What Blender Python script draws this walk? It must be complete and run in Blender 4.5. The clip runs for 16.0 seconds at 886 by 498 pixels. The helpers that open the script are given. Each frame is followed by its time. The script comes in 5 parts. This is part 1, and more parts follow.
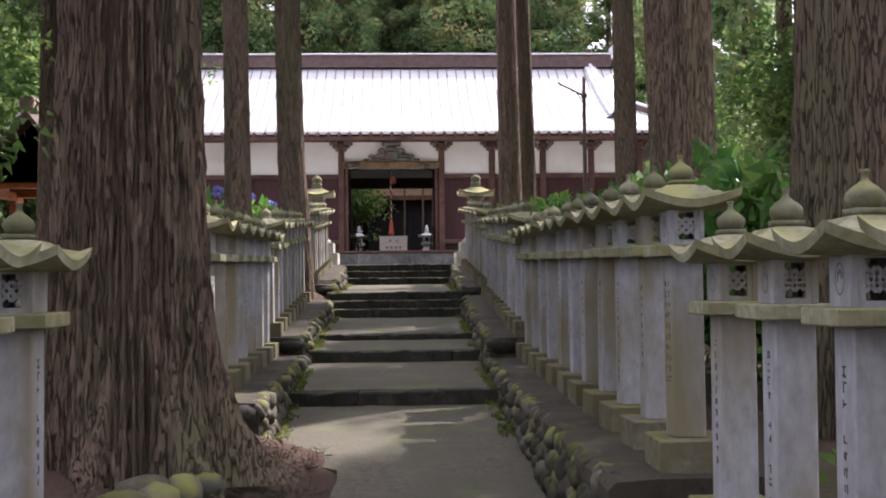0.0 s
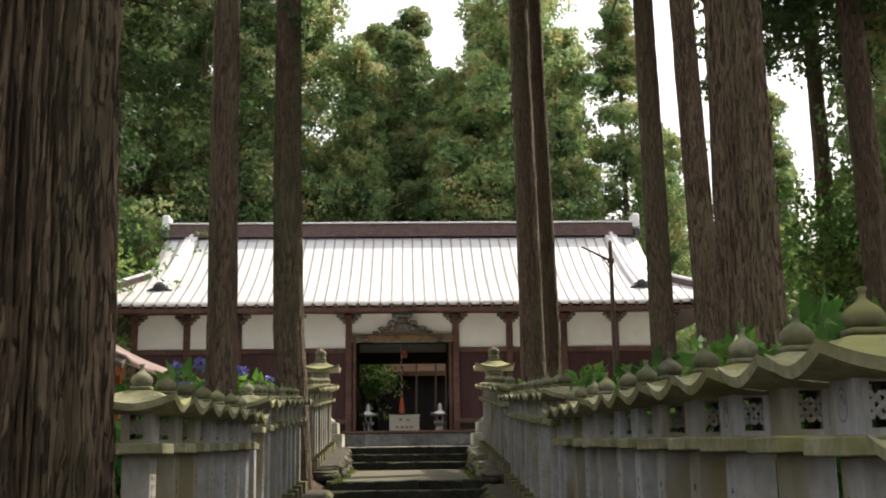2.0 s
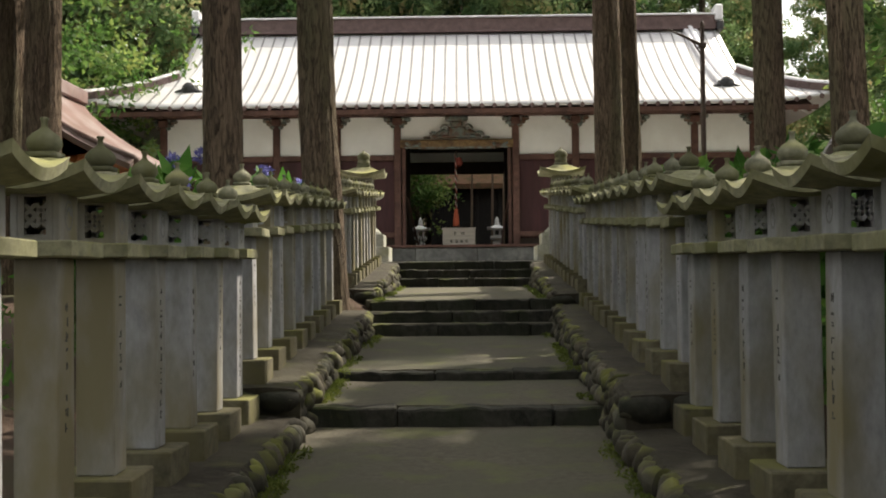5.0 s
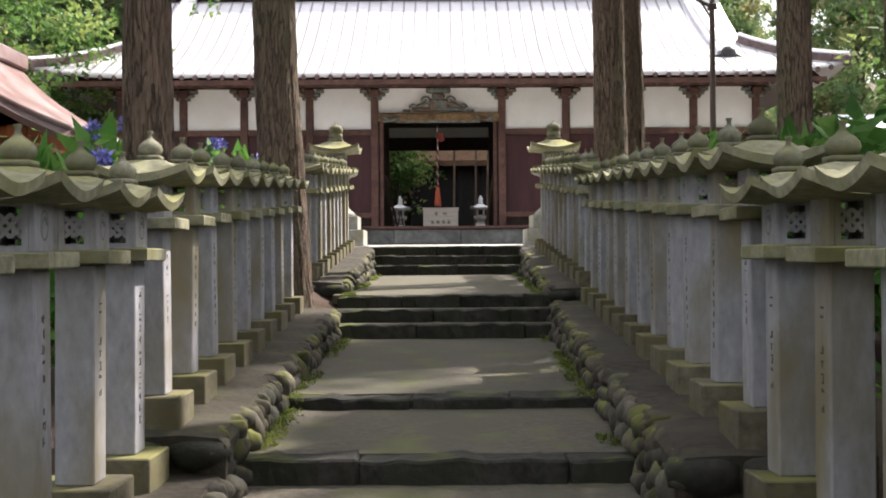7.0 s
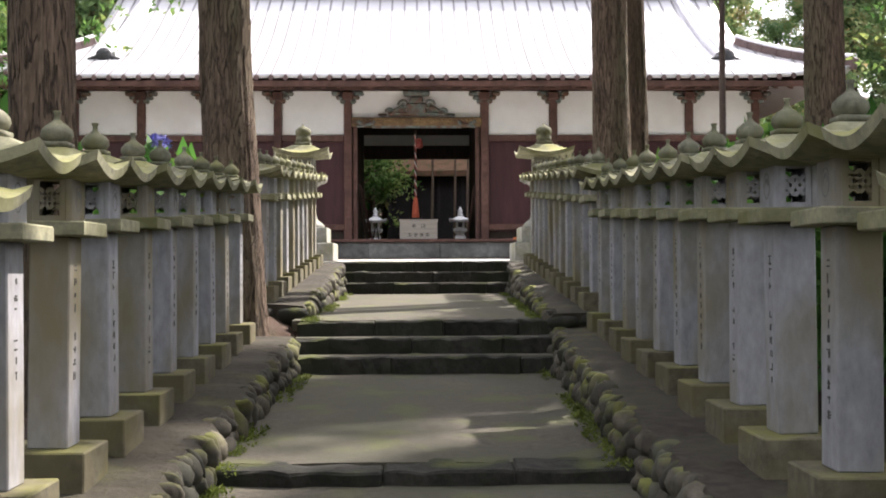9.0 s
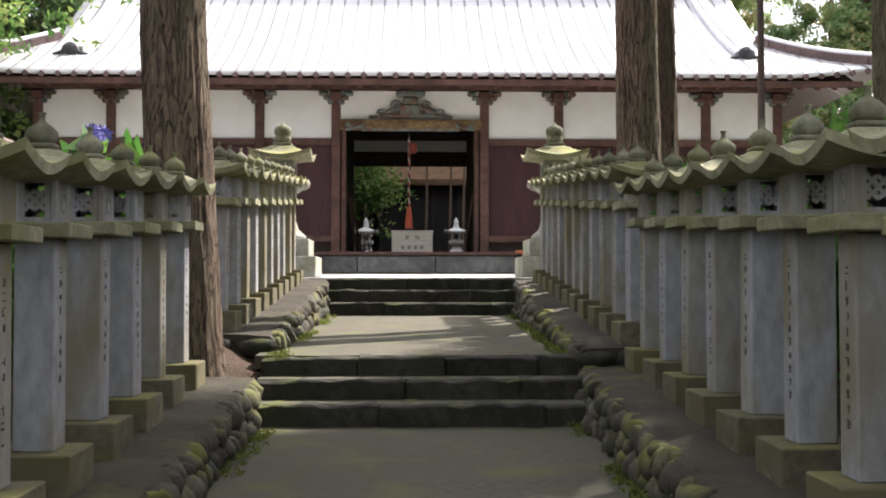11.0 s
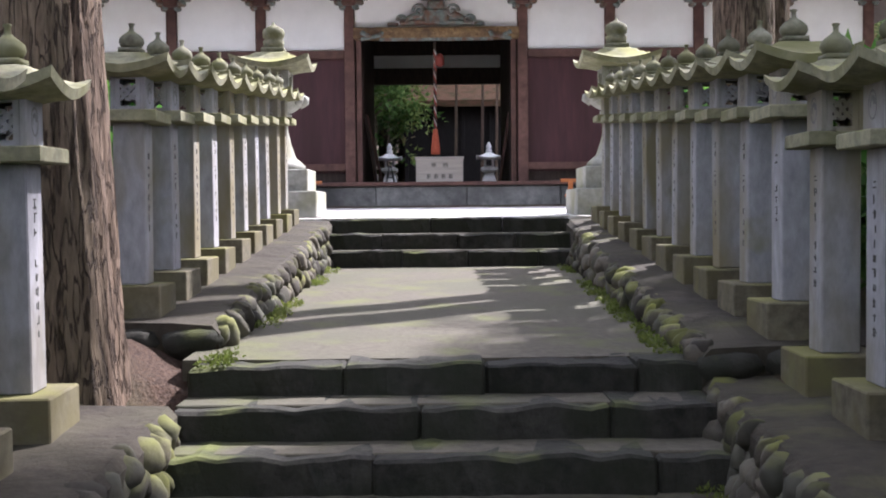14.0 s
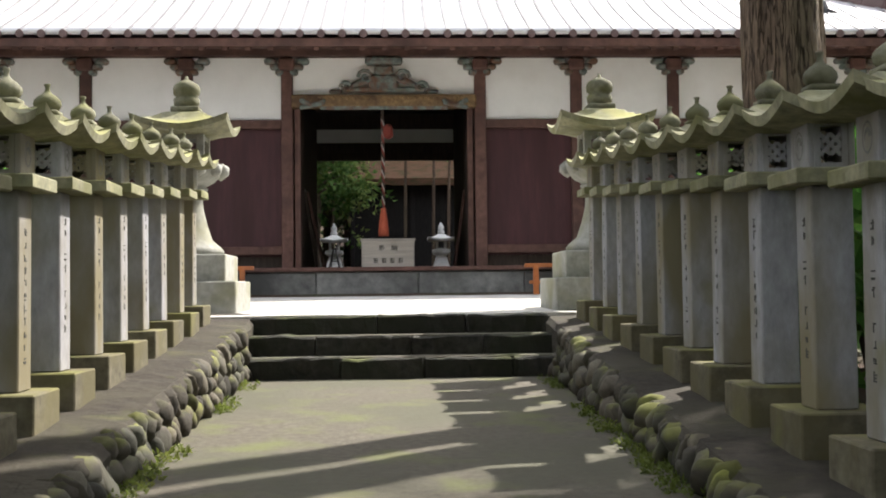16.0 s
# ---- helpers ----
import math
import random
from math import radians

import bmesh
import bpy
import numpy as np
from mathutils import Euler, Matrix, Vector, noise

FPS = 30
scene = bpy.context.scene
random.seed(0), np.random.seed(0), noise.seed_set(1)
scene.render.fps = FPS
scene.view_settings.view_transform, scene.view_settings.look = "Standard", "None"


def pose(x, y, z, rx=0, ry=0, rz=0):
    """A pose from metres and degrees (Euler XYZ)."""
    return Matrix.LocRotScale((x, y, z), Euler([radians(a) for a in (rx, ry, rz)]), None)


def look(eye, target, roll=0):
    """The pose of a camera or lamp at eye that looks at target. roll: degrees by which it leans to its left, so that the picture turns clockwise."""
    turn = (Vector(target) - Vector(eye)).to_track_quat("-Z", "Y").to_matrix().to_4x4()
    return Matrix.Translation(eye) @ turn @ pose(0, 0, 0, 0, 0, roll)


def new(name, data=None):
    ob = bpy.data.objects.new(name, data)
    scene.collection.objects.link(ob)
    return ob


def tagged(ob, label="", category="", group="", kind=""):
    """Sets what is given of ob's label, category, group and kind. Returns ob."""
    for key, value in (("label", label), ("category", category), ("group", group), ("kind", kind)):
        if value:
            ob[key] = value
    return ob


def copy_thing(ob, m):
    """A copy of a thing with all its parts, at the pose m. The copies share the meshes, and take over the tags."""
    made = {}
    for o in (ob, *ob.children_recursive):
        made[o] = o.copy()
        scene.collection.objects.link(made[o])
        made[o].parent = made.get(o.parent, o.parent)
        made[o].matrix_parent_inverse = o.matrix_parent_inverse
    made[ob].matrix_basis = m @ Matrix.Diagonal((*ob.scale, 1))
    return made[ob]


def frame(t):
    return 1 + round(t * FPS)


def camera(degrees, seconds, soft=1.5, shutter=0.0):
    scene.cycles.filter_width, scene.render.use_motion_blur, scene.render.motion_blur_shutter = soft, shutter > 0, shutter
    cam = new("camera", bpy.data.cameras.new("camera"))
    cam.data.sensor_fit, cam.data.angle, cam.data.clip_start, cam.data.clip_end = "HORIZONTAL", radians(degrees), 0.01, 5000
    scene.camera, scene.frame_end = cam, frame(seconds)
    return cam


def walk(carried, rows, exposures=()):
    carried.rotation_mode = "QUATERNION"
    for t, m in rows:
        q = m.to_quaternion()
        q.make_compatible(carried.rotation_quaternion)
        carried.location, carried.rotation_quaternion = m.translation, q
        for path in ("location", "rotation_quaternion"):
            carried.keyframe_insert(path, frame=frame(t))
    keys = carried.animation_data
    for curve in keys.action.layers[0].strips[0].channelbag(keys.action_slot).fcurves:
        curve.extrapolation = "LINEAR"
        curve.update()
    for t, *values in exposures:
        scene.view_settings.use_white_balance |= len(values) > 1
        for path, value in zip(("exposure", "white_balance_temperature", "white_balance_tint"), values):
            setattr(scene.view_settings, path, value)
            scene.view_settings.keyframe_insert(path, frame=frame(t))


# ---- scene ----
cam = camera(43.8, 16.0, soft=1.9)
METRES, EYE, TILT, LEAN, TURN = 17.0, 1.5, 0.0, 0.0, -2.6
ROWS = [
    (0.0, 0.0, 0.0, 0.0, 0.02, 1.78, 0.62),
    (0.5, -0.0015, 0.0339, 0.001, 0.21, 2.8, 0.58),
    (1.0, -0.0035, 0.0683, 0.0024, 0.37, 5.05, 0.49),
    (1.5, -0.0033, 0.1007, 0.0052, 0.56, 8.1, 0.55),
    (2.0, -0.0037, 0.1314, 0.0072, 0.67, 10.96, 0.72),
    (2.5, -0.0037, 0.1611, 0.0076, 1.06, 12.64, 0.58),
    (3.0, -0.0049, 0.1915, 0.0078, 1.54, 12.88, 0.38),
    (3.5, -0.0054, 0.2257, 0.0081, 2.09, 11.4, 0.26),
    (4.0, -0.0072, 0.2593, 0.0076, 2.7, 7.7, 0.28),
    (4.5, -0.0095, 0.289, 0.0051, 3.32, 4.03, 0.51),
    (5.0, -0.0118, 0.319, 0.0063, 3.5, 1.62, 0.51),
    (7.5, -0.0199, 0.4679, 0.0174, 2.2, 0.42, 0.29),
    (8.0, -0.022, 0.4969, 0.0179, 1.95, 0.74, 0.21),
    (8.5, -0.0231, 0.5241, 0.0185, 1.69, 0.92, 0.31),
    (9.0, -0.025, 0.5521, 0.0189, 1.3, 1.12, 0.24),
    (11.5, -0.0332, 0.7057, 0.0253, 0.9, 2.04, -0.03),
    (12.0, -0.0344, 0.7368, 0.0259, 1.08, 2.45, -0.03),
    (12.5, -0.035, 0.7695, 0.0261, 1.28, 2.63, -0.01),
    (13.0, -0.0343, 0.801, 0.0292, 1.82, -1.39, 0.11),
    (13.5, -0.0347, 0.8302, 0.0323, 2.32, -3.83, 0.4),
    (14.0, -0.0365, 0.8627, 0.0333, 2.51, -2.12, 0.54),
    (14.5, -0.0376, 0.8951, 0.0342, 1.96, -1.27, 0.52),
    (15.0, -0.0386, 0.9254, 0.0374, 1.04, 1.19, 0.56),
    (15.5, -0.0404, 0.9608, 0.0394, 0.27, 2.32, 0.66),
    (16.0, -0.043, 0.997, 0.0401, -0.18, 2.07, 0.65),
]
EXPOSURES = [(0.0, 1.32, 6150, 27), (1.0, 1.29, 6150, 25), (2.0, 0.80, 6900, 12), (3.0, 0.36, 7000, 10), (3.5, 0.32, 6900, 10), (4.5, 0.54, 7100, 10), (5.0, 0.80, 7000, 10), (7.5, 1.45, 6300, 19), (8.5, 1.50, 6300, 19), (9.0, 1.50, 6300, 19),
             (11.5, 1.36, 6350, 15), (12.5, 1.14, 6500, 12), (13.0, 1.08, 6400, 12), (13.5, 1.55, 5700, 22), (14.5, 1.65, 5750, 25), (15.0, 1.66, 5750, 25), (15.5, 1.48, 6000, 19), (16.0, 1.32, 6300, 14)]
walk(cam, [(t, pose(0, 0, EYE, TILT, LEAN, TURN) @ pose(METRES * x, METRES * y, METRES * z, 90 + pitch, roll, yaw)) for t, x, y, z, yaw, pitch, roll in ROWS], EXPOSURES)

# ---- light: hazy sky, one sun ahead to the right ----
SUN_TO = Vector((0.56, 0.46, 0.825)).normalized()
world = bpy.data.worlds.new("world")
scene.world = world
world.use_nodes = True
wn = world.node_tree
wn.nodes.clear()
sky = wn.nodes.new("ShaderNodeTexSky")
sky.sky_type = "NISHITA"
sky.sun_disc = False
sky.sun_elevation = math.asin(SUN_TO.z)
sky.sun_rotation = math.atan2(SUN_TO.x, SUN_TO.y)
sky.air_density, sky.dust_density, sky.ozone_density = 1.0, 4.0, 0.6
bg = wn.nodes.new("ShaderNodeBackground")
bg.inputs["Strength"].default_value = 0.15
wo = wn.nodes.new("ShaderNodeOutputWorld")
# a bright hazy cloud layer evens out the blue
haze = wn.nodes.new("ShaderNodeMix")
haze.data_type = "RGBA"
haze.inputs[0].default_value = 0.7
haze.inputs[7].default_value = (7.6, 7.7, 7.6, 1)
wn.links.new(sky.outputs[0], haze.inputs[6])
wn.links.new(haze.outputs[2], bg.inputs["Color"])
wn.links.new(bg.outputs[0], wo.inputs["Surface"])
sun_data = bpy.data.lights.new("sun", "SUN")
sun_data.energy, sun_data.angle, sun_data.color = 5.0, radians(0.9), (1.0, 0.94, 0.82)
sun = new("sun", sun_data)
sun.matrix_world = look(SUN_TO * 60, (0, 0, 0))

# ---- materials ----
RND = random.Random(7)


def lerp(a, b, f):
    return a + (b - a) * f


def surface(name, dark, light, scale=8.0, stretch=(1, 1, 1), rough=0.85, bump=0.3, stain=None, stain_scale=0.9, stain_at=0.55, moss=None, moss_at=0.55, metallic=0.0, vary=0.15, detail=8.0, bump_size=0.02):
    """Two-scale procedural surface by world place: grain, stains, moss on upward faces, a shift per piece."""
    m = bpy.data.materials.new(name)
    m.use_nodes = True
    nt = m.node_tree
    n, l = nt.nodes, nt.links
    bsdf = n["Principled BSDF"]
    geo = n.new("ShaderNodeNewGeometry")
    mp = n.new("ShaderNodeMapping")
    mp.inputs["Scale"].default_value = stretch
    l.new(geo.outputs["Position"], mp.inputs["Vector"])
    n1 = n.new("ShaderNodeTexNoise")
    n1.inputs["Scale"].default_value, n1.inputs["Detail"].default_value, n1.inputs["Roughness"].default_value = scale, detail, 0.65
    l.new(mp.outputs[0], n1.inputs["Vector"])
    ramp = n.new("ShaderNodeValToRGB")
    ramp.color_ramp.elements[0].position, ramp.color_ramp.elements[1].position = 0.32, 0.68
    ramp.color_ramp.elements[0].color, ramp.color_ramp.elements[1].color = (*dark, 1), (*light, 1)
    l.new(n1.outputs["Fac"], ramp.inputs["Fac"])
    col = ramp.outputs["Color"]

    def blend(fac, colour, base):
        mix = n.new("ShaderNodeMix")
        mix.data_type = "RGBA"
        l.new(fac, mix.inputs[0])
        l.new(base, mix.inputs[6])
        mix.inputs[7].default_value = (*colour, 1)
        return mix.outputs[2]

    if stain:
        n2 = n.new("ShaderNodeTexNoise")
        n2.inputs["Scale"].default_value, n2.inputs["Detail"].default_value = stain_scale, 6
        l.new(mp.outputs[0], n2.inputs["Vector"])
        mr = n.new("ShaderNodeMapRange")
        mr.inputs["From Min"].default_value, mr.inputs["From Max"].default_value = stain_at - 0.08, stain_at + 0.14
        l.new(n2.outputs["Fac"], mr.inputs["Value"])
        col = blend(mr.outputs[0], stain, col)
    if moss:
        n3 = n.new("ShaderNodeTexNoise")
        n3.inputs["Scale"].default_value, n3.inputs["Detail"].default_value = 2.6, 8
        l.new(geo.outputs["Position"], n3.inputs["Vector"])
        sep = n.new("ShaderNodeSeparateXYZ")
        l.new(geo.outputs["Normal"], sep.inputs[0])
        ma = n.new("ShaderNodeMath")
        ma.operation = "MULTIPLY_ADD"
        l.new(sep.outputs["Z"], ma.inputs[0])
        ma.inputs[1].default_value = 0.16
        l.new(n3.outputs["Fac"], ma.inputs[2])
        mr = n.new("ShaderNodeMapRange")
        mr.inputs["From Min"].default_value, mr.inputs["From Max"].default_value = moss_at - 0.05, moss_at + 0.14
        l.new(ma.outputs[0], mr.inputs["Value"])
        col = blend(mr.outputs[0], moss, col)
    info = n.new("ShaderNodeObjectInfo")
    mr = n.new("ShaderNodeMapRange")
    mr.inputs["To Min"].default_value, mr.inputs["To Max"].default_value = 1 - vary, 1 + vary
    l.new(info.outputs["Random"], mr.inputs["Value"])
    hsv = n.new("ShaderNodeHueSaturation")
    l.new(mr.outputs[0], hsv.inputs["Value"])
    l.new(col, hsv.inputs["Color"])
    l.new(hsv.outputs[0], bsdf.inputs["Base Color"])
    rr = n.new("ShaderNodeMapRange")
    rr.inputs["To Min"].default_value, rr.inputs["To Max"].default_value = max(0.05, rough - 0.12), min(1.0, rough + 0.1)
    l.new(n1.outputs["Fac"], rr.inputs["Value"])
    l.new(rr.outputs[0], bsdf.inputs["Roughness"])
    bsdf.inputs["Metallic"].default_value = metallic
    bsdf.inputs["Specular IOR Level"].default_value = 0.3
    if bump:
        bp = n.new("ShaderNodeBump")
        bp.inputs["Strength"].default_value, bp.inputs["Distance"].default_value = bump, bump_size
        l.new(n1.outputs["Fac"], bp.inputs["Height"])
        l.new(bp.outputs[0], bsdf.inputs["Normal"])
    return m


def leafy(name, a, b, c, tint_scale=0.5):
    """Leaves: colour shifts over the crown and from leaf to leaf, a little light passes through."""
    m = bpy.data.materials.new(name)
    m.use_nodes = True
    n, l = m.node_tree.nodes, m.node_tree.links
    bsdf = n["Principled BSDF"]
    geo = n.new("ShaderNodeNewGeometry")
    n1 = n.new("ShaderNodeTexNoise")
    n1.inputs["Scale"].default_value, n1.inputs["Detail"].default_value = tint_scale, 3
    l.new(geo.outputs["Position"], n1.inputs["Vector"])
    ad = n.new("ShaderNodeMath")
    ad.operation = "MULTIPLY_ADD"
    l.new(geo.outputs["Random Per Island"], ad.inputs[0])
    ad.inputs[1].default_value = 0.2
    l.new(n1.outputs["Fac"], ad.inputs[2])
    sb = n.new("ShaderNodeMath")
    sb.operation = "SUBTRACT"
    l.new(ad.outputs[0], sb.inputs[0])
    sb.inputs[1].default_value = 0.1
    ramp = n.new("ShaderNodeValToRGB")
    e = ramp.color_ramp.elements
    e[0].position, e[0].color = 0.3, (*a, 1)
    e[1].position, e[1].color = 0.52, (*b, 1)
    x = e.new(0.72)
    x.color = (*c, 1)
    l.new(sb.outputs[0], ramp.inputs["Fac"])
    info = n.new("ShaderNodeObjectInfo")
    mr = n.new("ShaderNodeMapRange")
    mr.inputs["To Min"].default_value, mr.inputs["To Max"].default_value = 0.75, 1.25
    l.new(info.outputs["Random"], mr.inputs["Value"])
    hsv = n.new("ShaderNodeHueSaturation")
    l.new(mr.outputs[0], hsv.inputs["Value"])
    l.new(ramp.outputs[0], hsv.inputs["Color"])
    l.new(hsv.outputs[0], bsdf.inputs["Base Color"])
    bsdf.inputs["Roughness"].default_value = 0.6
    bsdf.inputs["Specular IOR Level"].default_value = 0.25
    tr = n.new("ShaderNodeBsdfTranslucent")
    l.new(hsv.outputs[0], tr.inputs["Color"])
    mx = n.new("ShaderNodeMixShader")
    mx.inputs[0].default_value = 0.48
    l.new(bsdf.outputs[0], mx.inputs[1])
    l.new(tr.outputs[0], mx.inputs[2])
    l.new(mx.outputs[0], n["Material Output"].inputs["Surface"])
    return m


M_STONE = surface("granite", (0.215, 0.215, 0.226), (0.34, 0.34, 0.357), 14, stretch=(1.4, 1.4, 0.6), rough=0.85, bump=0.25, stain=(0.185, 0.162, 0.10), stain_scale=1.7, stain_at=0.50, moss=(0.19, 0.18, 0.09), moss_at=0.70, vary=0.05, bump_size=0.008)
M_CAP = surface("granite_lichen", (0.14, 0.138, 0.095), (0.30, 0.29, 0.185), 16, rough=0.95, bump=0.4, stain=(0.14, 0.14, 0.06), stain_scale=3.0, stain_at=0.52, moss=(0.27, 0.265, 0.10), moss_at=0.68, vary=0.12, bump_size=0.012)
M_LANTERN = surface("pale_granite", (0.20, 0.20, 0.18), (0.33, 0.33, 0.295), 14, rough=0.85, bump=0.25, stain=(0.19, 0.185, 0.11), stain_scale=2.0, stain_at=0.58, vary=0.05, bump_size=0.01)
M_WHITE_STONE = surface("white_stone", (0.55, 0.55, 0.54), (0.75, 0.75, 0.74), 14, bump=0.2, stain=(0.4, 0.4, 0.36), stain_scale=3.0, stain_at=0.6, vary=0.03)
M_INK = surface("carved_dark", (0.03, 0.03, 0.028), (0.07, 0.07, 0.06), 30, bump=0.1)
M_BASE = surface("mossy_granite", (0.07, 0.063, 0.042), (0.165, 0.148, 0.10), 14, rough=0.95, bump=0.35, stain=(0.11, 0.097, 0.05), stain_scale=3.2, stain_at=0.5, moss=(0.15, 0.145, 0.05), moss_at=0.62, vary=0.10, bump_size=0.012)
M_FINIAL = surface("finial_granite", (0.085, 0.085, 0.06), (0.21, 0.205, 0.15), 18, rough=0.95, bump=0.35, stain=(0.10, 0.10, 0.05), stain_scale=4.0, stain_at=0.5, moss=(0.22, 0.215, 0.09), moss_at=0.68, vary=0.25, bump_size=0.012)
M_EMBLEM = surface("emblem", (0.12, 0.12, 0.118), (0.21, 0.21, 0.2), 30, bump=0.1)
M_PATH = surface("concrete_path", (0.055, 0.049, 0.037), (0.115, 0.103, 0.078), 22, rough=0.9, bump=0.5, stain=(0.075, 0.073, 0.05), stain_scale=1.1, stain_at=0.5, moss=(0.10, 0.105, 0.045), moss_at=0.74, vary=0.08, bump_size=0.015)
M_LEDGE = surface("mortar_ledge", (0.02, 0.017, 0.012), (0.052, 0.044, 0.033), 15, rough=0.95, bump=0.6, stain=(0.05, 0.045, 0.03), stain_scale=1.6, stain_at=0.5, moss=(0.085, 0.088, 0.034), moss_at=0.78, vary=0.08, bump_size=0.03)
M_COBBLE = surface("cobble", (0.03, 0.026, 0.02), (0.105, 0.092, 0.07), 9, rough=0.9, bump=0.5, stain=(0.06, 0.06, 0.045), stain_scale=2.4, stain_at=0.52, moss=(0.11, 0.115, 0.028), moss_at=0.62, vary=0.55, bump_size=0.02)
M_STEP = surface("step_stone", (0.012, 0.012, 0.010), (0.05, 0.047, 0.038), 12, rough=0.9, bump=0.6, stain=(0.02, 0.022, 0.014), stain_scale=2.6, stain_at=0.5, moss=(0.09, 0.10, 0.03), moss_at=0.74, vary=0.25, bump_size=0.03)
M_LITTER = surface("needle_litter", (0.04, 0.026, 0.019), (0.105, 0.066, 0.046), 45, rough=1.0, bump=0.9, stain=(0.06, 0.065, 0.03), stain_scale=0.7, stain_at=0.55, vary=0.0, bump_size=0.04)
M_BARK = surface("cedar_bark", (0.072, 0.050, 0.036), (0.20, 0.143, 0.10), 13, stretch=(3.2, 3.2, 0.55), rough=0.95, bump=0.8, stain=(0.13, 0.115, 0.068), stain_scale=0.5, stain_at=0.55, vary=0.15, bump_size=0.02)


def add_cracks(m, scale, stretch, width, dark):
    """Dark lengthwise furrows where a stretched noise crosses its middle."""
    n, l = m.node_tree.nodes, m.node_tree.links
    bsdf = n["Principled BSDF"]
    geo = n.new("ShaderNodeNewGeometry")
    mp = n.new("ShaderNodeMapping")
    mp.inputs["Scale"].default_value = stretch
    l.new(geo.outputs["Position"], mp.inputs["Vector"])
    ns = n.new("ShaderNodeTexNoise")
    ns.inputs["Scale"].default_value, ns.inputs["Detail"].default_value, ns.inputs["Distortion"].default_value = scale, 5, 0.15
    l.new(mp.outputs[0], ns.inputs["Vector"])
    sb = n.new("ShaderNodeMath")
    sb.operation = "SUBTRACT"
    l.new(ns.outputs["Fac"], sb.inputs[0])
    sb.inputs[1].default_value = 0.5
    ab = n.new("ShaderNodeMath")
    ab.operation = "ABSOLUTE"
    l.new(sb.outputs[0], ab.inputs[0])
    mr = n.new("ShaderNodeMapRange")
    mr.inputs["From Min"].default_value, mr.inputs["From Max"].default_value = 0.0, width
    l.new(ab.outputs[0], mr.inputs["Value"])
    old = bsdf.inputs["Base Color"].links[0].from_socket
    mix = n.new("ShaderNodeMix")
    mix.data_type = "RGBA"
    l.new(mr.outputs[0], mix.inputs[0])
    mix.inputs[6].default_value = (*dark, 1)
    l.new(old, mix.inputs[7])
    l.new(mix.outputs[2], bsdf.inputs["Base Color"])
    b = n.new("ShaderNodeBump")
    b.inputs["Strength"].default_value, b.inputs["Distance"].default_value = 0.9, 0.03
    l.new(mr.outputs[0], b.inputs["Height"])
    l.new(bsdf.inputs["Normal"].links[0].from_socket, b.inputs["Normal"])
    l.new(b.outputs[0], bsdf.inputs["Normal"])


add_cracks(M_BARK, 9.0, (3.5, 3.5, 0.40), 0.045, (0.058, 0.04, 0.029))
M_ROOFMETAL = surface("pale_sheet_metal", (0.54, 0.535, 0.55), (0.63, 0.625, 0.64), 1.6, rough=0.42, bump=0.03, stain=(0.50, 0.485, 0.49), stain_scale=0.35, stain_at=0.6, metallic=0.15, vary=0.04)
# Grey carries the shadow lines along the pale roof ribs.
M_RIB_SHADOW = surface("rib_shadow_metal", (0.19, 0.185, 0.19), (0.27, 0.265, 0.27), 3.0, rough=0.5, bump=0.03, metallic=0.1, vary=0.08)
M_RIBMETAL = surface("rib_metal", (0.60, 0.59, 0.62), (0.72, 0.71, 0.74), 3.0, rough=0.4, bump=0.03, metallic=0.15, vary=0.04)
M_RIDGE = surface("ridge_brown", (0.085, 0.055, 0.055), (0.15, 0.10, 0.095), 5, rough=0.6, bump=0.1, vary=0.06)
M_TILE = surface("dark_ornament", (0.02, 0.02, 0.022), (0.06, 0.06, 0.062), 9, rough=0.5, bump=0.2)
M_TIMBER = surface("red_brown_timber", (0.075, 0.038, 0.031), (0.15, 0.08, 0.064), 7, stretch=(1, 1, 1), rough=0.7, bump=0.25, stain=(0.06, 0.032, 0.027), stain_scale=1.3, stain_at=0.55, vary=0.15)
M_MAROON = surface("maroon_boards", (0.045, 0.017, 0.02), (0.072, 0.027, 0.031), 3.5, stretch=(3, 3, 0.4), rough=0.55, bump=0.1, stain=(0.04, 0.014, 0.015), stain_scale=0.8, stain_at=0.55, vary=0.06)
M_GOLD = surface("weathered_gilt_wood", (0.13, 0.075, 0.035), (0.32, 0.21, 0.10), 18, rough=0.7, bump=0.4, stain=(0.10, 0.06, 0.035), stain_scale=4, stain_at=0.5, vary=0.1)
M_CARVE = surface("faded_painted_carving", (0.085, 0.10, 0.095), (0.24, 0.28, 0.26), 15, rough=0.8, bump=0.5, stain=(0.16, 0.09, 0.06), stain_scale=7, stain_at=0.5, vary=0.12)
M_PLASTER = surface("white_plaster", (0.78, 0.775, 0.76), (0.85, 0.845, 0.83), 2.2, rough=0.95, bump=0.08, stain=(0.72, 0.70, 0.67), stain_scale=0.8, stain_at=0.58, vary=0.03)
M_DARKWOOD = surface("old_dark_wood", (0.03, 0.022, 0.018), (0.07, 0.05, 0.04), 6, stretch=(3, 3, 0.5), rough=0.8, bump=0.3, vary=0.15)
M_BOXWOOD = surface("grey_bare_wood", (0.42, 0.38, 0.33), (0.56, 0.51, 0.45), 6, stretch=(0.5, 3, 6), rough=0.8, bump=0.2, vary=0.05)
M_DARKRED = surface("dark_red_cord", (0.13, 0.025, 0.02), (0.22, 0.05, 0.035), 30, bump=0.3, vary=0.05)
M_RED = surface("red_cord", (0.30, 0.06, 0.03), (0.42, 0.11, 0.06), 30, bump=0.3, vary=0.05)
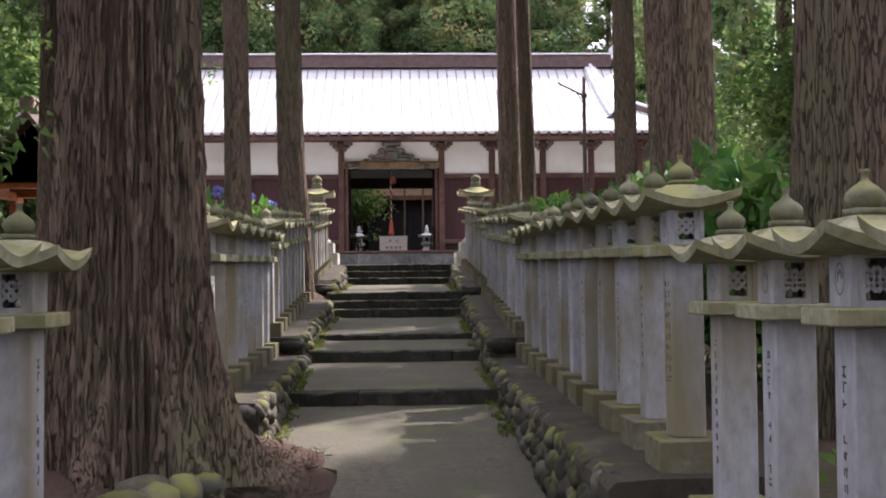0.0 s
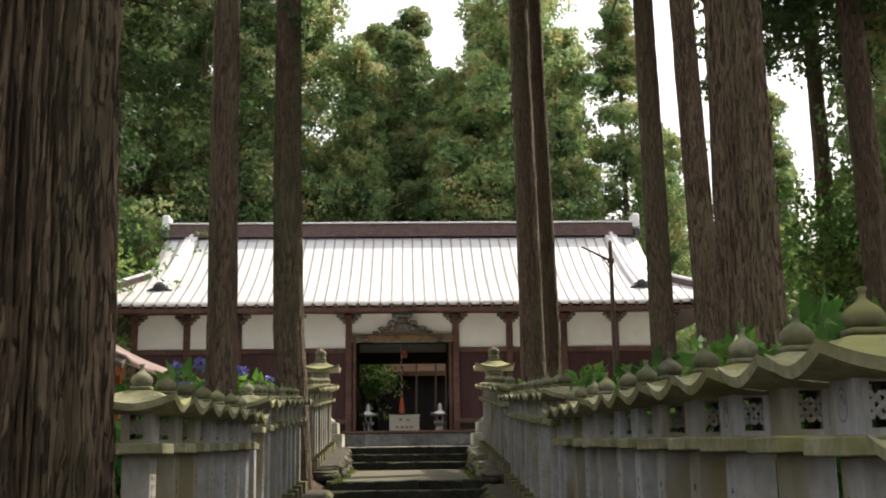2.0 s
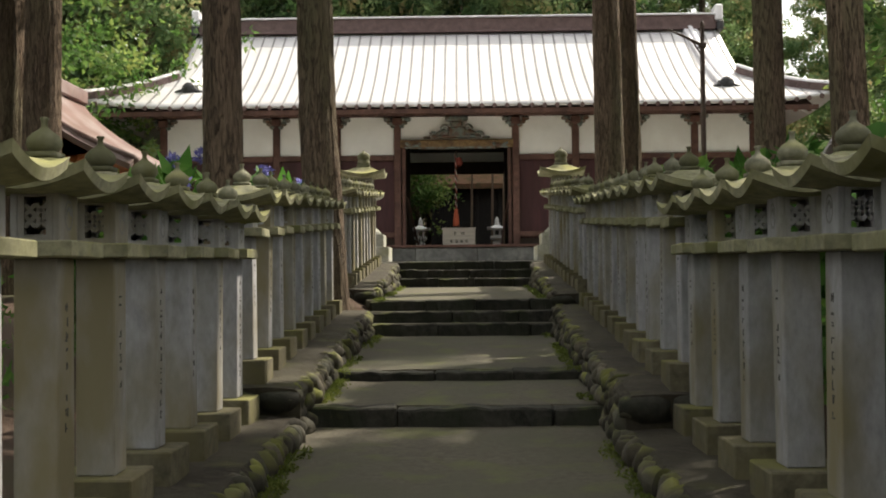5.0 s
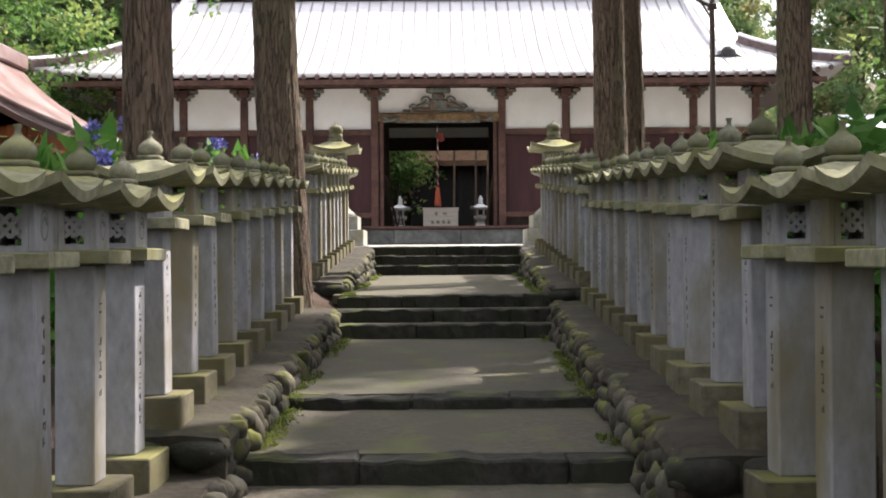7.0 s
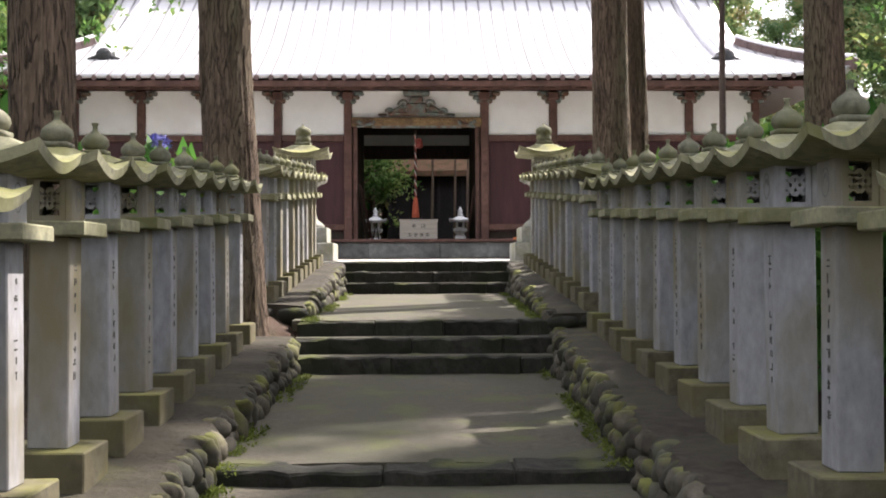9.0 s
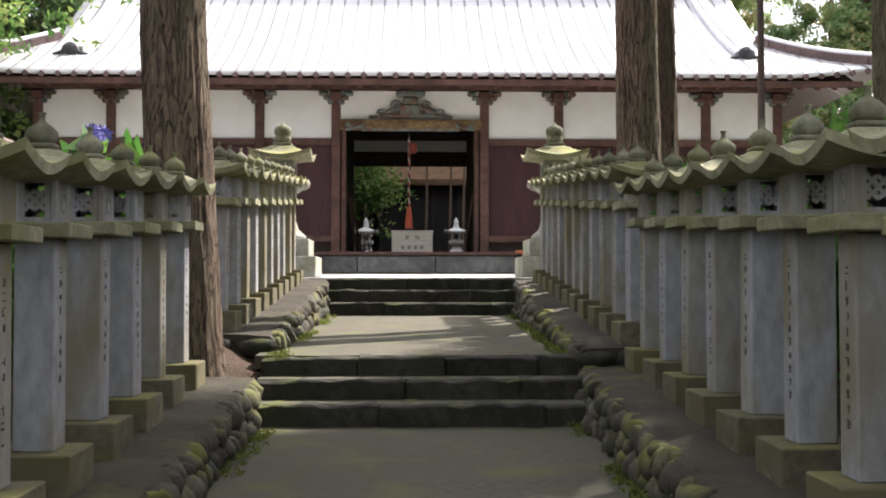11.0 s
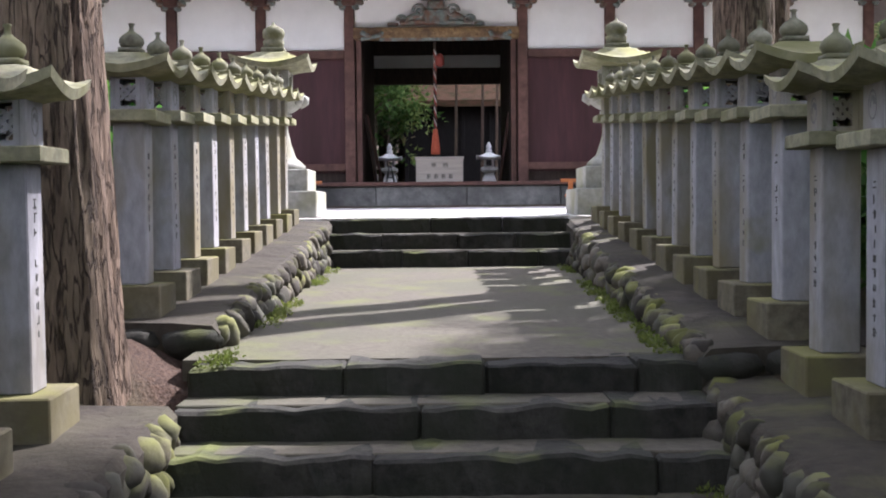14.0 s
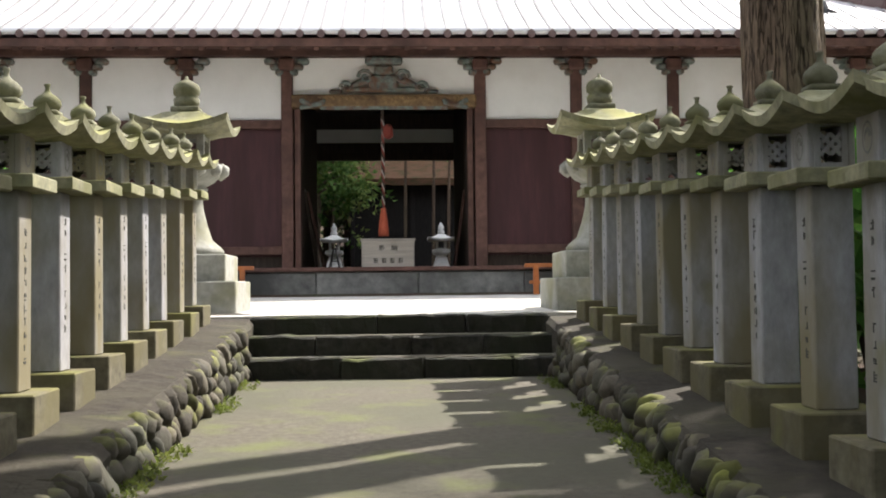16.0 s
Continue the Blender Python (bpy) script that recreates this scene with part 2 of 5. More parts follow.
M_WHITECORD = surface("white_cord", (0.30, 0.26, 0.24), (0.42, 0.38, 0.36), 30, bump=0.3, vary=0.05)
M_ORANGE = surface("vermilion_paint", (0.33, 0.10, 0.03), (0.46, 0.16, 0.05), 8, rough=0.6, bump=0.1, stain=(0.25, 0.09, 0.04), stain_scale=2, stain_at=0.55, vary=0.08)
M_PINKROOF = surface("faded_red_sheet", (0.11, 0.062, 0.056), (0.20, 0.122, 0.112), 5, rough=0.45, bump=0.1, stain=(0.24, 0.19, 0.185), stain_scale=1.2, stain_at=0.5, metallic=0.1, vary=0.05)
M_POLE = surface("brown_steel", (0.06, 0.04, 0.035), (0.11, 0.08, 0.07), 8, rough=0.6, bump=0.05)
M_GRAVEL = surface("courtyard_gravel", (0.45, 0.44, 0.41), (0.64, 0.62, 0.58), 40, rough=0.95, bump=0.8, stain=(0.40, 0.39, 0.35), stain_scale=0.7, stain_at=0.55, vary=0.0, bump_size=0.03)
M_PODIUM = surface("podium_stone", (0.10, 0.10, 0.098), (0.22, 0.22, 0.21), 6, rough=0.85, bump=0.4, stain=(0.07, 0.07, 0.068), stain_scale=1.0, stain_at=0.5, vary=0.15)
# Near-black board colour holds the deep shade under the shed roof.
M_SHED_SHADE = surface("shade_black_boards", (0.008, 0.007, 0.007), (0.022, 0.019, 0.018), 7, stretch=(3, 3, 0.5), rough=0.9, bump=0.3, vary=0.2)
M_THATCH = surface("bark_roof", (0.12, 0.065, 0.04), (0.26, 0.15, 0.095), 20, stretch=(2, 2, 8), rough=0.95, bump=0.7, stain=(0.10, 0.09, 0.045), stain_scale=1.5, stain_at=0.55, vary=0.05, bump_size=0.03)
M_CEDAR = leafy("cedar_needles", (0.10, 0.175, 0.075), (0.21, 0.305, 0.125), (0.40, 0.325, 0.16), 0.8)
# Darker copy of cedar_needles: shade put into the leaf colour.
M_CEDAR_SHADE = leafy("shaded_cedar_needles", (0.022, 0.048, 0.018), (0.05, 0.095, 0.032), (0.11, 0.135, 0.046))
M_BROADLEAF = leafy("broad_leaves", (0.04, 0.10, 0.022), (0.11, 0.20, 0.05), (0.26, 0.31, 0.09), 0.9)
M_HYDRANGEA = leafy("hydrangea_leaves", (0.035, 0.11, 0.02), (0.085, 0.21, 0.04), (0.17, 0.28, 0.06), 1.6)
M_FLOWER = surface("blue_petals", (0.16, 0.15, 0.45), (0.30, 0.30, 0.66), 20, bump=0.1, vary=0.2)
M_WHITEFLOWER = surface("white_petals", (0.6, 0.6, 0.55), (0.78, 0.78, 0.74), 20, bump=0.1, vary=0.1)
M_FERN = leafy("weeds", (0.03, 0.08, 0.015), (0.08, 0.16, 0.03), (0.14, 0.2, 0.05), 2.0)
M_MOSSY = leafy("moss_tufts", (0.06, 0.08, 0.015), (0.11, 0.14, 0.03), (0.17, 0.19, 0.05), 2.0)
M_HOUSE = surface("far_house_wall", (0.5, 0.49, 0.45), (0.62, 0.6, 0.56), 2, bump=0.1, vary=0.05)


# ---- building blocks ----
def part(name, bm, material, parent, label="", smooth=False):
    me = bpy.data.meshes.new(name)
    bm.to_mesh(me)
    bm.free()
    me.materials.append(material)
    if smooth:
        me.polygons.foreach_set("use_smooth", [True] * len(me.polygons))
    ob = new(name, me)
    if parent is not None:
        ob.parent = parent
    if label:
        ob["label"] = label
    return ob


def raw(name, verts, faces, material, parent=None, smooth=False):
    me = bpy.data.meshes.new(name)
    me.from_pydata([tuple(v) for v in verts], [], [tuple(f) for f in faces])
    me.materials.append(material)
    if smooth:
        me.polygons.foreach_set("use_smooth", [True] * len(me.polygons))
    ob = new(name, me)
    if parent is not None:
        ob.parent = parent
    return ob


def thing(name, label, category, at=(0, 0, 0), group="", kind="", rz=0.0):
    ob = new(name)
    ob.empty_display_size = 0.1
    ob.matrix_basis = pose(*at, 0, 0, rz)
    return tagged(ob, label, category, group, kind)


def box(bm, c, s, bevel=0.0, turn=None, segments=1):
    m = Matrix.Translation(c)
    if turn is not None:
        m = m @ turn
    r = bmesh.ops.create_cube(bm, size=1.0, matrix=m @ Matrix.Diagonal((*s, 1)))
    if bevel:
        es = list({e for v in r["verts"] for e in v.link_edges})
        bmesh.ops.bevel(bm, geom=es, offset=bevel, segments=segments, affect="EDGES", profile=0.5)
    return bm


def box_bm(c, s, bevel=0.0, turn=None, segments=1):
    return box(bmesh.new(), c, s, bevel, turn, segments)


def lathe(bm, profile, n=20, at=(0, 0, 0)):
    """profile: (radius, z) from the bottom up."""
    rings = []
    for r, z in profile:
        rings.append([bm.verts.new((at[0] + r * math.cos(2 * math.pi * k / n), at[1] + r * math.sin(2 * math.pi * k / n), at[2] + z)) for k in range(n)])
    for a, b in zip(rings, rings[1:]):
        for k in range(n):
            bm.faces.new((a[k], a[(k + 1) % n], b[(k + 1) % n], b[k]))
    bm.faces.new(rings[0][::-1])
    bm.faces.new(rings[-1])
    return bm


def square_rings(bm, profile, at=(0, 0, 0)):
    """Square shaft from (half width, z) pairs."""
    rings = []
    for r, z in profile:
        rings.append([bm.verts.new((at[0] + r * sx, at[1] + r * sy, at[2] + z)) for sx, sy in ((-1, -1), (1, -1), (1, 1), (-1, 1))])
    for a, b in zip(rings, rings[1:]):
        for k in range(4):
            bm.faces.new((a[k], a[(k + 1) % 4], b[(k + 1) % 4], b[k]))
    bm.faces.new(rings[0][::-1])
    bm.faces.new(rings[-1])
    return bm


def tube(bm, points, radii, n=8):
    """Round limb through points."""
    rings = []
    for i, p in enumerate(points):
        p = Vector(p)
        d = Vector(points[min(i + 1, len(points) - 1)]) - Vector(points[max(i - 1, 0)])
        q = d.to_track_quat("Z", "Y")
        rings.append([bm.verts.new(p + q @ Vector((radii[i] * math.cos(2 * math.pi * k / n), radii[i] * math.sin(2 * math.pi * k / n), 0))) for k in range(n)])
    for a, b in zip(rings, rings[1:]):
        for k in range(n):
            bm.faces.new((a[k], a[(k + 1) % n], b[(k + 1) % n], b[k]))
    bm.faces.new(rings[0][::-1])
    bm.faces.new(rings[-1])
    return bm


def curved_cap(bm, half_x, half_y, rise, lip, up, top=0.34, n=10):
    """Stone roof: concave slopes, lips that swing up to the corners, a flat crown; z=0 at the middle of the eave's underside."""
    def height(u, v):
        r = max(abs(u), abs(v))
        f = max(0.0, min(1.0, (1 - r) / (1 - top)))
        return lip + rise * f ** 1.55 + up * (abs(u) * abs(v)) ** 1.7
    tops, lows = {}, {}
    for i in range(n + 1):
        for j in range(n + 1):
            u, v = 2 * i / n - 1, 2 * j / n - 1
            tops[i, j] = bm.verts.new((half_x * u, half_y * v, height(u, v)))
            lows[i, j] = bm.verts.new((half_x * u * 0.97, half_y * v * 0.97, up * (abs(u) * abs(v)) ** 1.7 - 0.012 * (1 - max(abs(u), abs(v)))))
    for i in range(n):
        for j in range(n):
            bm.faces.new((tops[i, j], tops[i + 1, j], tops[i + 1, j + 1], tops[i, j + 1]))
            bm.faces.new((lows[i, j], lows[i, j + 1], lows[i + 1, j + 1], lows[i + 1, j]))
    ring = [(i, 0) for i in range(n)] + [(n, j) for j in range(n)] + [(i, n) for i in range(n, 0, -1)] + [(0, j) for j in range(n, 0, -1)]
    for a, b in zip(ring, ring[1:] + ring[:1]):
        bm.faces.new((lows[a], lows[b], tops[b], tops[a]))
    return bm


# ---- the lie of the land ----
LAND = [(-40, -0.25), (-6, -0.05), (0, 0.0), (5.0, 0.03), (7.2, 0.11), (10.6, 0.34)]
STEPS = [(10.6, 0.34, 0.47, 1), (13.35, 0.56, 0.69, 1), (14.95, 0.745, 0.82, 1), (19.05, 0.92, 1.35, 3), (25.7, 1.48, 1.96, 3)]
TREAD = 0.33


def along(table, y):
    if y <= table[0][0]:
        return table[0][1]
    for (a, za), (b, zb) in zip(table, table[1:]):
        if y <= b:
            return lerp(za, zb, (y - a) / (b - a))
    return table[-1][1]


def path_axis(y):
    return lerp(0.0, 0.13, max(0.0, min(1.0, (y - 12) / 14)))


def path_half(y):
    return lerp(1.03, 1.23, max(0.0, min(1.0, (y - 10) / 16)))


# fence sections: side, first y, pitch, count, ledge z at first post, ledge slope, shaft height
SECTIONS = [
    (-1, 2.63, 0.72, 4, 0.29, 0.0, 0.88), (-1, 8.90, 0.655, 7, 0.60, 0.019, 0.93), (-1, 13.39, 0.693, 9, 0.89, 0.058, 0.88), (-1, 20.60, 0.592, 10, 1.515, 0.074, 0.86),
    (1, 1.45, 0.74, 6, 0.30, 0.0, 0.88), (1, 5.70, 0.655, 11, 0.535, 0.02, 0.93), (1, 12.69, 0.675, 11, 0.90, 0.055, 0.88), (1, 20.02, 0.607, 11, 1.445, 0.077, 0.87)]
FENCE_L = [(5.4, -1.60), (8.6, -1.515), (13.5, -1.525), (18.4, -1.605)]
FENCE_R = [(5.2, 1.60), (5.6, 1.52), (11.0, 1.53), (14.0, 1.585), (18.7, 1.74), (26.0, 1.80)]


def fence_x(side, y):
    return along(FENCE_L if side < 0 else FENCE_R, y)


SIDE_L = [(-40, 0.0), (2, 0.24), (5.0, 0.40), (6.6, 0.50), (8.6, 0.53), (12.8, 0.66), (13.6, 0.9), (18.8, 1.15), (20.2, 1.42), (26.3, 1.86), (28, 2.0), (35, 2.06)]
SIDE_R = [(-40, 0.1), (1, 0.28), (5.0, 0.29), (5.7, 0.50), (12.3, 0.64), (13.2, 0.9), (18.8, 1.15), (20, 1.35), (26.3, 1.86), (28, 2.0), (35, 2.06)]


def ground_z(x, y):
    if y > 43.0:
        far = max(0.0, y - 52)
        return 2.62 + 0.22 * min(far, 120) * min(1.0, far / 20)
    if y > 26.62:
        base = lerp(1.94, 2.06, min(1.0, (y - 26.6) / 8))
        if y > 34:
            base = lerp(2.08, 2.62, (y - 34) / 9)
        return base
    side = along(SIDE_L, y) if x < 0 else along(SIDE_R, y)
    f = max(0.0, min(1.0, (abs(x - path_axis(y)) - path_half(y) - 0.12) / 0.22))
    if x < 0 and y < 8.6:
        f = max(0.0, min(1.0, (-x - 0.45) / 1.2))
    mid = path_z(y) - (0.16 if y < 25.4 else 0.6)
    if y < 8.6 and -1.6 < x < -0.3:
        mid = path_z(y) - 0.03
    out = lerp(mid, side, f)
    return out + 0.05 * noise.noise((x * 0.5, y * 0.5, 3.0)) * min(1.0, max(0.0, abs(x) - 1.8))


def path_z(y):
    z = along(LAND, y)
    for k, (ys, lo, hi, n) in enumerate(STEPS):
        end = ys + TREAD * (n - 1)
        if y >= end:
            nxt = STEPS[k + 1] if k + 1 < len(STEPS) else (40, 1.98)
            z = lerp(hi, nxt[1], min(1.0, (y - end) / (nxt[0] - end)))
        elif y > ys:
            z = lo
    return z


def spread(lo, hi, fine_lo, fine_hi, step, grow=1.35):
    v = list(np.arange(fine_lo, fine_hi + 1e-6, step))
    s, x = step, fine_hi
    while x < hi:
        s *= grow
        x += s
        v.append(x)
    s, x = step, fine_lo
    while x > lo:
        s *= grow
        x -= s
        v.insert(0, x)
    return v


gx, gy = spread(-900, 900, -9, 9, 0.22), spread(-300, 1500, -2, 45, 0.22)
gv = [(x, y, ground_z(x, y)) for y in gy for x in gx]
W = len(gx)
gf = [(j * W + i, j * W + i + 1, (j + 1) * W + i + 1, (j + 1) * W + i) for j in range(len(gy) - 1) for i in range(W - 1)]
ground = tagged(raw("ground", gv, gf, M_LITTER, smooth=True), "forest floor covered with brown needle litter", "ground", kind="structure")

# paved landings between the steps
ends = [(-12.0, None)] + [(ys + TREAD * (n - 1), n) for ys, lo, hi, n in STEPS]
for k in range(len(STEPS)):
    y0, y1 = ends[k][0] + (0.22 if k else 0), STEPS[k][0] + 0.12
    bm = bmesh.new()
    rows = []
    ny = max(6, int((y1 - y0) / 0.3))
    for j in range(ny + 1):
        y = lerp(y0, y1, j / ny)
        z = lerp(STEPS[k - 1][2] if k else path_z(y), STEPS[k][1], (y - y0) / (y1 - y0)) if k else path_z(min(y, STEPS[0][0] - 0.001))
        xl, xr = path_axis(y) - path_half(y) - 0.12, path_axis(y) + path_half(y) + 0.12
        if y < 8.6:
            xl = lerp(-1.15, -0.42, max(0.0, min(1.0, (8.6 - y) / 0.5))) + 0.05 * noise.noise((0, y * 2, 0))
        rows.append([bm.verts.new((lerp(xl, xr, i / 10), y, z + 0.008 * noise.noise((i * 0.7, y, 1.0)))) for i in range(11)])
    for a, b in zip(rows, rows[1:]):
        for i in range(10):
            bm.faces.new((a[i], a[i + 1], b[i + 1], b[i]))
    bmesh.ops.extrude_face_region(bm, geom=bm.faces[:])
    for v in {v for f in rows for v in f}:
        v.co.z -= 0.1
    bmesh.ops.recalc_face_normals(bm, faces=bm.faces[:])
    tagged(part("pavement", bm, M_PATH, None), "worn grey-brown concrete path between stone kerbs", "path", kind="structure")

# courtyard in front of the hall
bm = bmesh.new()
rows = []
for j in range(40):
    y = lerp(26.44, 34.35, j / 39)
    rows.append([bm.verts.new((lerp(-9, 9, i / 60), y, lerp(1.968, 2.085, j / 39) + 0.008 * noise.noise((i * 0.6, y, 5.0)))) for i in range(61)])
rows.insert(0, [bm.verts.new((v.co.x, v.co.y, 1.5)) for v in rows[0]])
for a, b in zip(rows, rows[1:]):
    for i in range(60):
        bm.faces.new((a[i], a[i + 1], b[i + 1], b[i]))
tagged(part("courtyard", bm, M_GRAVEL, None), "pale sunlit gravel court before the hall", "courtyard", kind="structure")


# ---- steps: rough dark stone edges ----
def rough_block(name, sx, sy, sz, seed, material, parent, push=0.02, cuts=(5, 3, 3)):
    """A split stone: bevelled block with an uneven face and edge."""
    bm = bmesh.new()
    nx, ny, nz = cuts
    box(bm, (0, 0, 0), (sx, sy, sz))
    bmesh.ops.subdivide_edges(bm, edges=[e for e in bm.edges if abs((e.verts[0].co - e.verts[1].co).x) > sx * 0.5], cuts=nx, use_grid_fill=True)
    bmesh.ops.bevel(bm, geom=[e for e in bm.edges if e.is_manifold and e.calc_face_angle(0) > 0.5], offset=min(0.014, sz * 0.2), segments=1, affect="EDGES")
    for v in bm.verts:
        d = noise.noise_vector((v.co.x * 7 + seed * 7.1, v.co.y * 6, v.co.z * 8))
        v.co += Vector((d.x * 0.2, d.y, d.z * 0.55)) * push
    return part(name, bm, material, parent)


for ys, lo, hi, n in STEPS:
    h = (hi - lo) / n
    flight = thing("stone_steps", "dark mossy flight of rough split-stone steps" if n > 1 else "single low step of rough dark stone", "steps", (0, 0, 0), kind="structure")
    for k in range(n):
        y = ys + TREAD * k
        x = path_axis(y) - path_half(y) - 0.05
        end = path_axis(y) + path_half(y) + 0.05
        depth = TREAD + 0.06 if k < n - 1 else (0.3 if ys < 20 else 0.14)
        while x < end - 0.05:
            w = min(RND.uniform(0.55, 1.15), end - x)
            if end - x - w < 0.2:
                w = end - x
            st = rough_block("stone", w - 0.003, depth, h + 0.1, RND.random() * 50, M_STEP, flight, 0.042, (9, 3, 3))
            st.matrix_basis = pose(x + w / 2, y + depth / 2 + RND.uniform(-0.012, 0.012), lo + h * (k + 1) - (h + 0.1) / 2 + RND.uniform(-0.008, 0.006), 0, 0, RND.uniform(-0.8, 0.8))
            x += w
        if k < n - 1:
            xa, xb = path_axis(y) - path_half(y) - 0.05, path_axis(y) + path_half(y) + 0.05
            part("tread", box_bm(((xa + xb) / 2, y + 0.23, lo + h * (k + 1) - 0.02), (xb - xa, 0.26, 0.05), 0.006), M_PATH, flight, "worn concrete tread")


# ---- kerbs: mortared ledge faced with round cobbles ----
def pebble_mesh(seed, material):
    bm = bmesh.new()
    bmesh.ops.create_icosphere(bm, subdivisions=2, radius=0.5)
    for v in bm.verts:
        d = noise.noise(v.co * 1.9 + Vector((seed * 3.3, 0, 0))) + 0.5 * noise.noise(v.co * 4.5 + Vector((0, seed * 5.1, 0)))
        v.co *= 1 + 0.42 * d
        v.co = Vector([math.copysign(abs(c * 2) ** 0.74 * 0.5, c) for c in v.co])
    me = bpy.data.meshes.new("cobble")
    bm.to_mesh(me)
    bm.free()
    me.materials.append(material)
    me.polygons.foreach_set("use_smooth", [True] * len(me.polygons))
    return me


PEBBLES = [pebble_mesh(k, M_COBBLE) for k in range(16)]
END_STONES = [pebble_mesh(30 + k, M_STEP) for k in range(4)]


def cobble(parent, at, size, turn):
    ob = new("cobble", RND.choice(PEBBLES))
    ob.parent = parent
    ob.matrix_basis = pose(*at, *turn) @ Matrix.Diagonal((*size, 1))
    return ob


def kerb(side, y0, y1, z0, slope, first):
    k = thing("stone_kerb", "mossy kerb of round cobbles under a mortar ledge", "kerb", (0, 0, 0), "kerbs along the path", "structure")
    bm = bmesh.new()
    n = max(4, int((y1 - y0) / 0.16))
    rows = []
    for j in range(n + 1):
        y = lerp(y0, y1, j / n)
        z = z0 + slope * (y - first)
        xi = path_axis(y) + side * (path_half(y) + 0.02)
        xo = fence_x(side, y) + side * 0.42
        low = min(path_z(y), z) - 0.2
        prof = [(xi, low), (xi - side * 0.01, z - 0.05), (xi + side * 0.03, z - 0.008), (lerp(xi, xo, 0.25), z), (lerp(xi, xo, 0.5), z), (lerp(xi, xo, 0.75), z), (xo, z - 0.01), (xo, low)]
        rows.append([bm.verts.new((px, y, pz + (0.018 * noise.noise((px * 3, y * 3, 2.0)) if pz > low else 0))) for px, pz in prof])
    for a, b in zip(rows, rows[1:]):
        for i in range(len(prof) - 1):
            bm.faces.new((a[i], a[i + 1], b[i + 1], b[i]))
    bm.faces.new(rows[0])
    bm.faces.new(rows[-1])
    bmesh.ops.recalc_face_normals(bm, faces=bm.faces[:])
    part("ledge", bm, M_LEDGE, k, "rough grey-brown mortar ledge")
    y = y0 + 0.06
    while y < min(y1 - 0.03, 25.72):
        d = RND.uniform(0.06, 0.15)
        z = z0 + slope * (y - first)
        xi = path_axis(y) + side * path_half(y)
        p = path_z(y)
        hgt = max(0.1, z - p)
        rows_n = max(1, min(4, round(hgt / RND.uniform(0.095, 0.15))))
        hh = hgt / rows_n
        for r in range(rows_n):
            crest = r == rows_n - 1
            tall = hh * RND.uniform(0.9, 1.25) + 0.01
            wide = d * RND.uniform(0.95, 1.3) * (1.0 if crest else 1.12)
            cobble(k, (xi + side * (RND.uniform(0.0, 0.055) + 0.018 * r), y + RND.uniform(-0.025, 0.025) + (r % 2) * 0.05, p + hh * (r + 0.5) - (0.02 if crest else 0.01) + RND.uniform(-0.015, 0.015)), (RND.uniform(0.12, 0.17), wide, tall), (RND.uniform(-35, 35), side * RND.uniform(-14, 22), RND.uniform(-40, 40)))
        y += d * 0.9
    # dark rough stones that end the kerb towards the visitor
    if y0 > 8:
        x, zt = path_axis(y0) + side * path_half(y0), z0 + slope * (y0 - first)
        for i, w in enumerate((0.33, 0.30)):
            o = new("end_stone", END_STONES[(i + RND.randrange(4)) % 4])
            o.parent = k
            o.matrix_basis = pose(x + side * (0.15 + i * 0.30), y0 + 0.08, zt - 0.10, RND.uniform(-6, 6), RND.uniform(-6, 6), RND.uniform(-9, 9)) @ Matrix.Diagonal((w, 0.28, 0.19, 1))
    return k


# ---- fence of little stone lanterns ----
H_BASE, H_SLAB, H_BOX = 0.16, 0.062, 0.19


def lattice(bm, y, w, h, z):
    """See-through lattice: a frame and crossing bars."""
    t, d = 0.024, 0.026
    for s in (-1, 1):
        box(bm, (s * (w / 2 - t / 2), y, z), (t, d, h))
        box(bm, (0, y, z + s * (h / 2 - t / 2)), (w - 2 * t, d, t))
    iw, ih = w - 2 * t, h - 2 * t
    for s in (-1, 1):
        for c in (-1, 0, 1):
            off = c * iw * 0.5
            length = 1.40 * (iw - abs(off))
            box(bm, (off / 2, y, z - s * off / 2), (length, d * 0.6, 0.016), turn=Matrix.Rotation(radians(-45 * s), 4, "Y"))
    return bm


